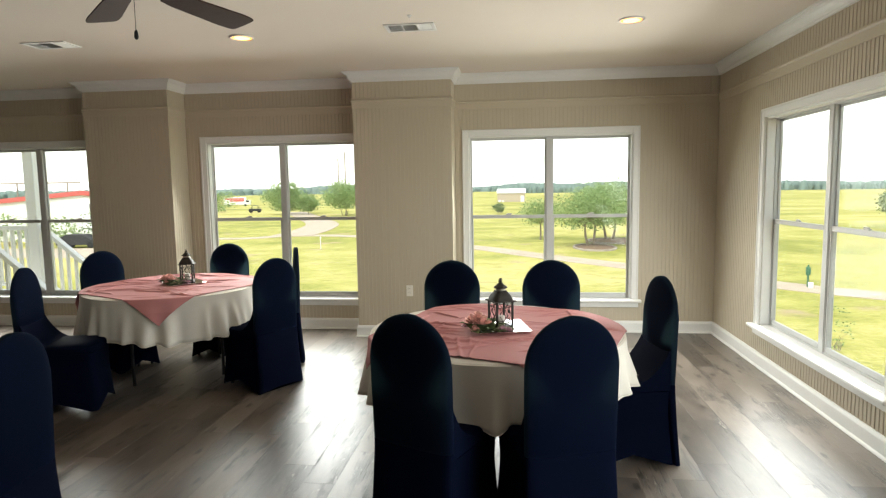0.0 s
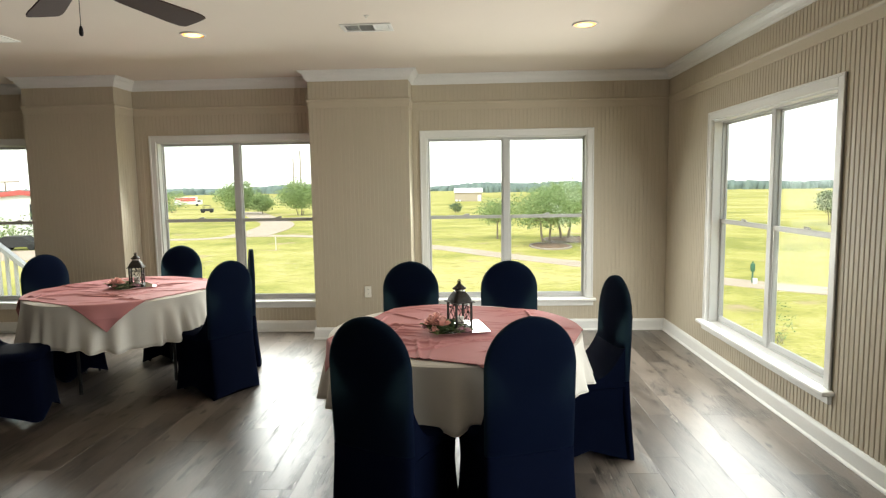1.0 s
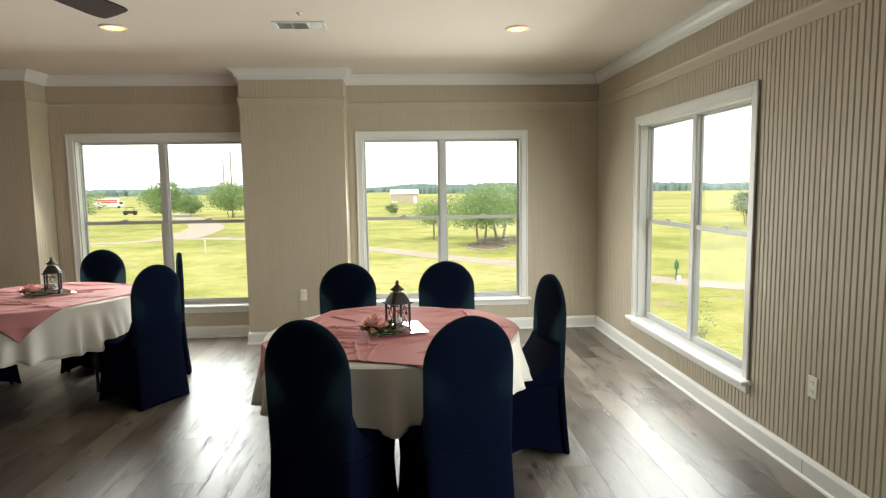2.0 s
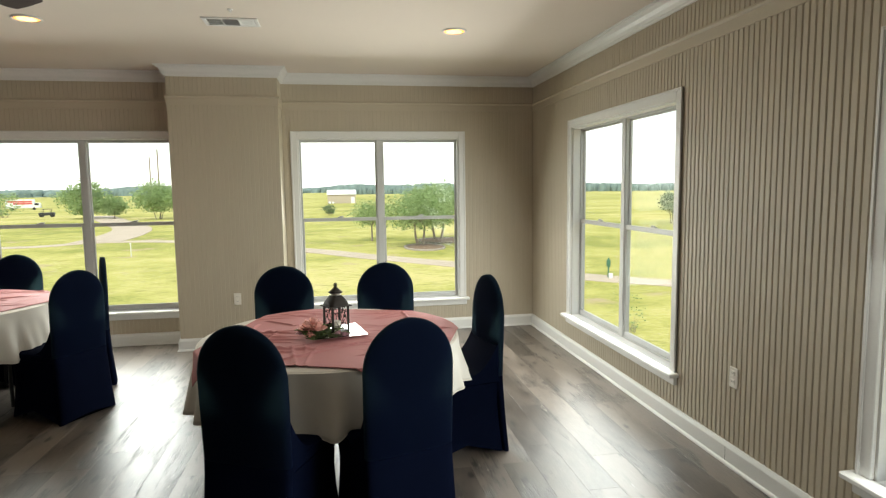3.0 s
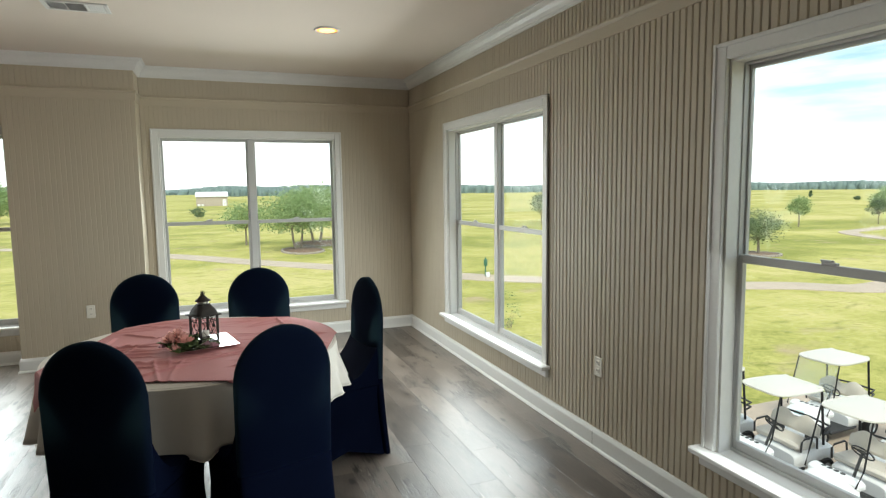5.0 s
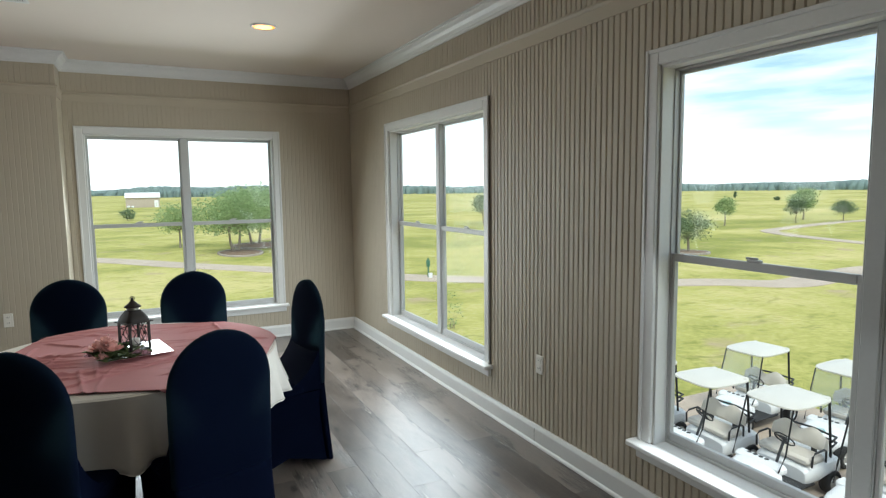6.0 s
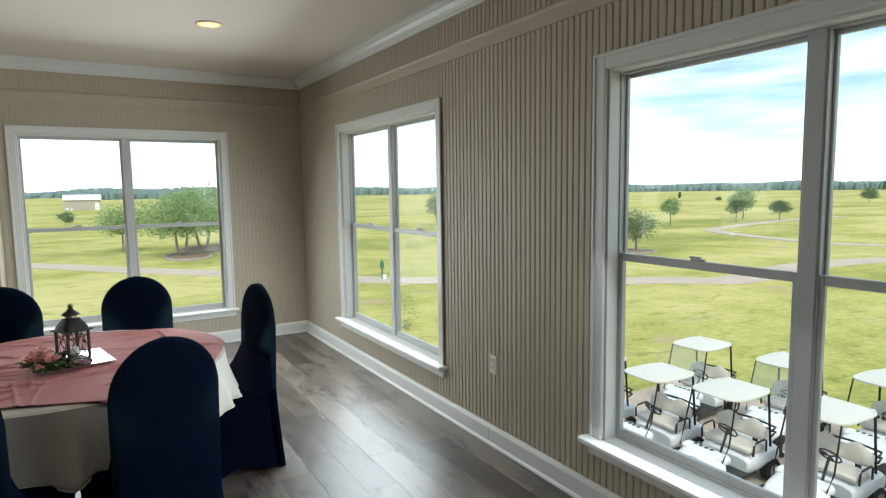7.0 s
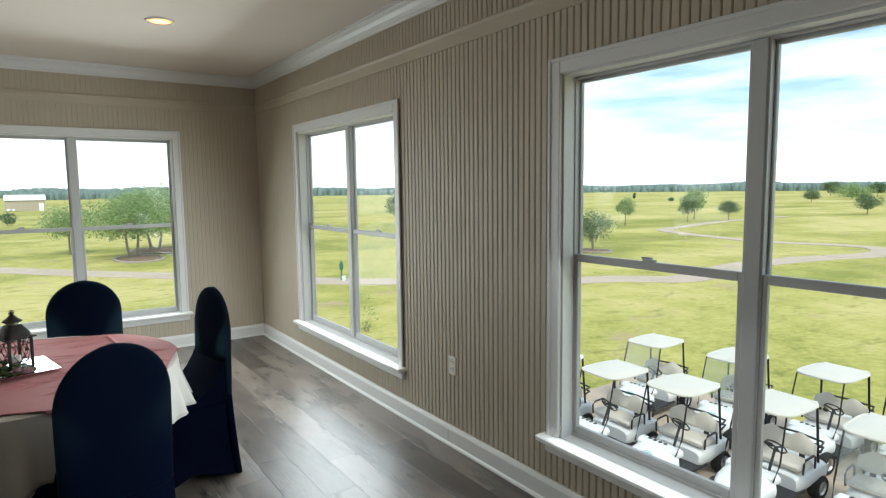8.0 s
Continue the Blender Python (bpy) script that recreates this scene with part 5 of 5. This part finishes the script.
# ball washer beside the path
bw = empty("ball_washer", pose(14.4, 28.9, G) @ Matrix.Diagonal((0.85, 0.85, 0.95, 1)))
tagged(bw, "dark green golf ball washer on a post beside the path", "ball washer")
part("post", fixed(lathe([(0.0, 0.0), (0.06, 0.0), (0.06, 0.75), (0.0, 0.75)], 12)), GREENPLASTIC, bw)
part("housing", fixed(lathe([(0.0, 0.72), (0.13, 0.74), (0.15, 0.85), (0.15, 1.15), (0.10, 1.22), (0.05, 1.24), (0.05, 1.34), (0.0, 1.36)], 14)), GREENPLASTIC, bw, smooth=True)
part("bin", fixed(lathe([(0.0, 0.0), (0.14, 0.0), (0.16, 0.34), (0.0, 0.34)], 14, 0.0, -0.40)), WHITEMETAL, bw, "white bin")

# flag and far vehicles
motorhome = empty("motorhome", pose(-109.5, 219.5, G, 0, 0, 8))
tagged(motorhome, "white motorhome with red stripes parked on grass", "motorhome")
part("body", boxes((-5.0, 3.2, -1.2, 1.2, 0.6, 3.6), (3.2, 5.0, -1.15, 1.15, 0.6, 2.4), bev=0.15), WHITEMETAL, motorhome)
part("stripe", boxes((-4.6, 2.9, -1.23, -1.19, 2.6, 3.2), (-2.6, 3.0, -1.23, -1.19, 1.9, 2.5)), REDPAINT, motorhome, "red stripes")
part("cab_window", boxes((3.6, 4.8, -1.18, -1.13, 1.6, 2.3)), BLACKPLASTIC, motorhome, "dark cab window")
for x in (-3.0, 3.4):
    w = lathe([(0.0, -0.15), (0.45, -0.15), (0.45, 0.15), (0.0, 0.15)], 16)
    w.transform(Matrix.Translation((x, -1.1, 0.45)) @ Matrix.Rotation(radians(90), 4, "X"))
    part("wheel", fixed(w), RUBBER, motorhome, "black wheel")
utv = empty("utility_vehicle", pose(-72.0, 151, G, 0, 0, 10))
tagged(utv, "dark open utility vehicle parked on grass", "utility vehicle")
part("body", boxes((-1.6, 1.6, -0.7, 0.7, 0.4, 1.1), bev=0.1), BLACKPLASTIC, utv)
part("roof", boxes((-0.9, 0.9, -0.7, 0.7, 1.85, 1.95), bev=0.03), BLACKPLASTIC, utv)
for x in (-0.85, 0.85):
    for s in (-0.6, 0.6):
        part("strut", boxes((x - 0.04, x + 0.04, s - 0.04, s + 0.04, 1.1, 1.86)), BLACKMETAL, utv)
for x in (-1.1, 1.1):
    for s in (-0.65, 0.65):
        w = lathe([(0.0, -0.12), (0.33, -0.12), (0.33, 0.12), (0.0, 0.12)], 16)
        w.transform(Matrix.Translation((x, s, 0.33)) @ Matrix.Rotation(radians(90), 4, "X"))
        part("wheel", fixed(w), RUBBER, utv, "black wheel")
for x, y, h in ((-58.5, 186, 16.0), (-56.2, 186, 18.2)):
    p = empty("utility_pole", pose(x, y, G))
    tagged(p, "tall plain wooden utility pole", "utility pole", "utility poles")
    part("pole", fixed(lathe([(0.0, 0.0), (0.26, 0.0), (0.17, h), (0.0, h)], 10)), BARK, p)
stake = empty("marker_stake", pose(-21.1, 51.4, G))
tagged(stake, "short white marker stake standing in the grass", "marker stake")
part("stake", fixed(lathe([(0.0, 0.0), (0.035, 0.0), (0.035, 1.1), (0.0, 1.12)], 10)), WHITEMETAL, stake)
part("cap", fixed(lathe([(0.0, 1.10), (0.07, 1.10), (0.07, 1.18), (0.0, 1.20)], 10)), WHITEMETAL, stake)
# open shelter near the drive
mast = empty("shelter", pose(-92, 160, G))
tagged(mast, "small open shelter roof on a post", "shelter")
part("post", boxes((-0.12, 0.12, -0.12, 0.12, 0, 6.8)), BARK, mast)
part("roof", fixed(boxes((-4.5, 1.2, -2, 2, 6.8, 7.2))), WHITEMETAL, mast)

# metal building with red eaves
hall = empty("metal_building", pose(-56, 62, G))
tagged(hall, "white metal building with red-trimmed gable roof", "building")
bm = bmesh.new()
prof = [(-26, 0), (8, 0), (8, 5.3), (1.5, 6.0), (-26, 3.8)]
loft(bm, [[(x, 0, z) for x, z in prof], [(x, 9, z) for x, z in prof]])
part("wall", fixed(bm), WHITEMETAL, hall)
bm = bmesh.new()
for (x0, z0), (x1, z1) in (((-26.4, 3.77), (1.5, 6.0)), ((1.5, 6.0), (8.4, 5.26))):
    vs = [(x0, -0.3, z0 - 0.30), (x0, -0.05, z0 - 0.30), (x0, -0.05, z0 + 0.25), (x0, -0.3, z0 + 0.25)]
    loft(bm, [vs, [(x1, y, z - z0 + z1) for _, y, z in vs]])
part("eave_trim", fixed(bm), REDPAINT, hall, "red eave trim")
part("window", boxes((2.3, 4.3, -0.06, 0.02, 2.8, 4.6)), BLACKPLASTIC, hall, "dark window")
part("door", boxes((-9, -5, -0.06, 0.02, 0, 3.2)), WHITEMETAL, hall, "roller door")
frame_ = empty("pipe_frame", pose(-62, 74, G))
tagged(frame_, "thin red-brown steel frame standing behind the building", "steel frame")
for x in (-36, -28, -20, -12, -4):
    part("post", boxes((x - 0.07, x + 0.07, -0.07, 0.07, 0, 7.4)), BARK, frame_)
part("beam", boxes((-40, -2, -0.12, 0.12, 7.4, 7.6)), BARK, frame_)
for i in range(7):
    make_tree("bush", -66 + 3.4 * i, 56.0 + 0.5 * (i % 2), 2.6 + 0.5 * (i % 3), 4.0, 0.2, 420, 0.17, 50 + i, LEAF_DARK if i % 2 else LEAF, 3, "untidy shrub beside the building")
car = empty("parked_car", pose(-49.0, 54.0, G, 0, 0, 12))
tagged(car, "dark parked car beside shrubs", "car")
bm = bmesh.new()
loft(bm, [[(x, -0.85, z) for x, z in c] if s == 0 else [(x, 0.85, z) for x, z in c] for s, c in enumerate([[(-2.2, 0.35), (2.2, 0.35), (2.25, 0.8), (1.3, 0.95), (0.6, 1.45), (-1.2, 1.48), (-2.0, 1.0), (-2.25, 0.85)]] * 2)])
part("body", fixed(bm), BLACKPLASTIC, car)
for x in (-1.35, 1.35):
    for s in (-0.8, 0.8):
        w = lathe([(0.0, -0.1), (0.33, -0.1), (0.33, 0.1), (0.0, 0.1)], 16)
        w.transform(Matrix.Translation((x, s, 0.33)) @ Matrix.Rotation(radians(90), 4, "X"))
        part("wheel", fixed(w), RUBBER, car, "black wheel")
tagged(mesh_ob("road", boxes((-75, -40, 44, 53, G - 0.1, G + 0.025)), CONCRETE), "pale drive in front of the metal building", "road", kind="structure")

# porch with railings and stair
porch = empty("porch", pose(0, 0, 0))
tagged(porch, "white painted porch deck with railing and stair going down", "porch")
part("deck", boxes((-14.0, -9.75, 0.23, 2.65, -0.25, -0.02)), WHITE, porch)
part("column", boxes((-9.88, -9.70, 2.41, 2.59, -0.02, 3.2), bev=0.01), WHITE, porch)
part("column", boxes((-13.4, -13.16, 2.38, 2.62, G, 3.2), bev=0.01), WHITE, porch)
part("column_base", boxes((-9.94, -9.66, 2.36, 2.64, G, -0.25)), WHITE, porch)
part("porch_roof", boxes((-14.2, -9.4, 0.23, 2.9, 3.2, 3.4)), WHITE, porch)
part("top_rail", boxes((-13.2, -9.92, 2.45, 2.55, 0.98, 1.05), bev=0.008), WHITE, porch)
part("bottom_rail", boxes((-13.2, -9.92, 2.46, 2.54, 0.06, 0.12), bev=0.008), WHITE, porch)
bal = None
for i in range(25):
    b = part("baluster", bal or boxes((-0.022, 0.022, -0.022, 0.022, 0.12, 0.98)), WHITE, porch)
    bal = b.data
    b.matrix_basis = pose(-13.1 + 0.13 * i, 2.5, 0)
SL = 0.815
for y in (1.30, 2.50):
    for zz, hh in ((1.06, 0.08), (0.16, 0.06)):
        bm = bmesh.new()
        loft(bm, [[(x, y - 0.05, zz - SL * (x + 9.70)), (x, y + 0.05, zz - SL * (x + 9.70)), (x, y + 0.05, zz - hh - SL * (x + 9.70)), (x, y - 0.05, zz - hh - SL * (x + 9.70))] for x in (-9.68, -4.6)])
        part("stair_rail", fixed(bm), WHITE, porch)
    bal = None
    for i in range(36):
        x = -9.55 + 0.135 * i
        b = part("baluster", bal or boxes((-0.02, 0.02, -0.02, 0.02, 0.10, 1.0)), WHITE, porch)
        bal = b.data
        b.matrix_basis = pose(x, y, -SL * (x + 9.70))
for i in range(23):
    part("tread", boxes((-9.75 + 0.222 * i, -9.75 + 0.222 * i + 0.26, 1.30, 2.50, -0.20 - 0.181 * i, -0.16 - 0.181 * i)), WHITE, porch)

# far woods round the horizon: uneven clumps, one sheet of stuff
rnd = random.Random(77)
verts, faces = [], []
def clump(cx, cy, r, h):
    n, rows = 7, 4
    b = len(verts)
    for k in range(rows):
        z = h * (k / (rows - 1))
        rr = r * math.sqrt(max(0.03, 1 - (k / (rows - 0.8)) ** 2.2))
        for i in range(n):
            a = 2 * math.pi * i / n + k * 0.4
            q = rnd.uniform(0.75, 1.2)
            verts.append((cx + rr * q * math.cos(a), cy + rr * q * math.sin(a), G - 0.5 + z * rnd.uniform(0.85, 1.12)))
    for k in range(rows - 1):
        for i in range(n):
            j = (i + 1) % n
            faces.append((b + k * n + i, b + k * n + j, b + (k + 1) * n + j, b + (k + 1) * n + i))
    faces.append(tuple(b + (rows - 1) * n + i for i in range(n)))
for i in range(3600):
    a = radians(rnd.uniform(-75, 12))          # from the far wall's normal, to the left positive
    d = rnd.uniform(860, 1180)
    bump = 1.0 + 0.16 * math.sin(a * 17) + 0.14 * math.sin(a * 41 + 1)
    clump(-2 + d * math.sin(a), -6 + d * math.cos(a), rnd.uniform(4.5, 9.5), rnd.uniform(7.4, 10.2) * bump)
for i in range(6800):
    a = radians(rnd.uniform(0, 100))
    d = rnd.uniform(560, 780)
    bump = 1.0 + 0.08 * math.sin(a * 19) + 0.07 * math.sin(a * 47 + 1)
    clump(-2 + d * math.sin(a), -6 + d * math.cos(a), rnd.uniform(1.6, 3.8), rnd.uniform(5.2, 7.2) * bump)
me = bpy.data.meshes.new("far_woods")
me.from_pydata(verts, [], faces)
me.materials.append(FARWOOD_HAZY)
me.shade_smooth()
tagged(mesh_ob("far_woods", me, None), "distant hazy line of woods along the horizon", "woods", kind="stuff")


# ---- boards of the walls and planks of the floor ----
BW = 0.041
board_meshes = {}


def board(z0, z1, w=BW, deep=0.0036):
    key = (round(z0, 3), round(z1, 3), round(w, 3), deep)
    if key not in board_meshes:
        bm = bmesh.new()
        h, c = w / 2 - (0.0010 if deep > 0.003 else 0.0005), 0.0052 if deep > 0.003 else 0.0035
        prof = [(-h, 0.008), (-h, deep), (-h + c, 0.0), (h - c, 0.0), (h, deep), (h, 0.008)]
        loft(bm, [[(x, y, z) for x, y in prof] for z in (z0, z1)])
        me = bpy.data.meshes.new("board")
        fixed(bm).to_mesh(me)
        bm.free()
        me.materials.append(WALL)
        board_meshes[key] = me
    return board_meshes[key]


Z0, Z1 = 0.095, HC - 0.06
def clad(parent, u0, u1, openings, at, deep=0.0018):
    n = max(1, round(abs(u1 - u0) / BW))
    w = abs(u1 - u0) / n
    for i in range(n):
        u = u0 + (i + 0.5) * (u1 - u0) / n
        cut = any(a - 0.02 < u < b + 0.02 for a, b in openings)
        for z0, z1 in (((Z0, SILL - 0.03), (HEAD + 0.004, Z1)) if cut else ((Z0, Z1),)):
            o = part("board", board(z0, z1, w, deep), None, parent)
            o.matrix_basis = at(u)


far_open = [inner(c, w) for _, c, w in FAR_W]
right_open = [inner(c, w) for _, c, w in RIGHT_W]
at_far = lambda u: pose(u, 0, 0)
at_right = lambda u: pose(0, u, 0, 0, 0, -90)
clad(wall_far, 0.0, COLS[0][2], far_open, at_far)
clad(wall_far, COLS[0][1], COLS[1][2], far_open, at_far)
clad(wall_far, COLS[1][1], COLS[1][1] - 45 * BW, far_open, at_far)
clad(wall_right, 0.0, -161 * BW, right_open, at_right, 0.0046)
for name, a, b in COLS:
    col = bpy.data.objects[name]
    clad(col, a, b, [], lambda u: pose(u, -COL_D, 0))
    clad(col, -COL_D, 0.0, [], lambda u, b=b: pose(b, u, 0, 0, 0, 90))
    clad(col, -COL_D, 0.0, [], lambda u, a=a: pose(a, u, 0, 0, 0, -90))

PW, PL = 0.178, 1.22
plank_meshes = {}


def plank(length, w=PW):
    key = (round(length, 2), round(w, 3))
    if key not in plank_meshes:
        bm = bmesh.new()
        a, b = w / 2 - 0.0002, key[0] / 2 - 0.0002
        ring = lambda i, z: [(-a + i, -b + i, z), (a - i, -b + i, z), (a - i, b - i, z), (-a + i, b - i, z)]
        loft(bm, [ring(0, -0.006), ring(0, -0.0004), ring(0.0005, 0.0)])
        me = bpy.data.meshes.new("plank")
        fixed(bm).to_mesh(me)
        bm.free()
        me.materials.append(PLANK)
        plank_meshes[key] = me
    return plank_meshes[key]


rnd = random.Random(21)
rest_v, rest_f = [], []
x = 0.0
while x > X_LEFT:
    y = 0.0
    first = rnd.choice((0.25, 0.45, 0.65, 0.85, 1.05, 1.22))
    while y > Y_BACK:
        L = min(first if y == 0.0 else PL, y - Y_BACK)
        xc, yc = x - PW / 2, y - L / 2
        if x > -8.6 and y > -6.0:
            p = part("plank", plank(L), None, floor)
            p.matrix_basis = pose(xc, yc, 0)
        else:
            b = len(rest_v)
            rest_v += [(xc - PW / 2 + 0.001, yc - L / 2 + 0.001, 0), (xc + PW / 2 - 0.001, yc - L / 2 + 0.001, 0), (xc + PW / 2 - 0.001, yc + L / 2 - 0.001, 0), (xc - PW / 2 + 0.001, yc + L / 2 - 0.001, 0)]
            rest_v += [(vx, vy, -0.006) for vx, vy, _ in rest_v[b:b + 4]]
            rest_f += [(b, b + 1, b + 2, b + 3)] + [(b + i, b + 4 + i, b + 4 + (i + 1) % 4, b + (i + 1) % 4) for i in range(4)]
        y -= L
    x -= PW
me = bpy.data.meshes.new("planks")
me.from_pydata(rest_v, [], rest_f)
me.materials.append(PLANK_JOINED)
tagged(part("planks", me, None, floor), "grey-brown floor planks", kind="stuff")
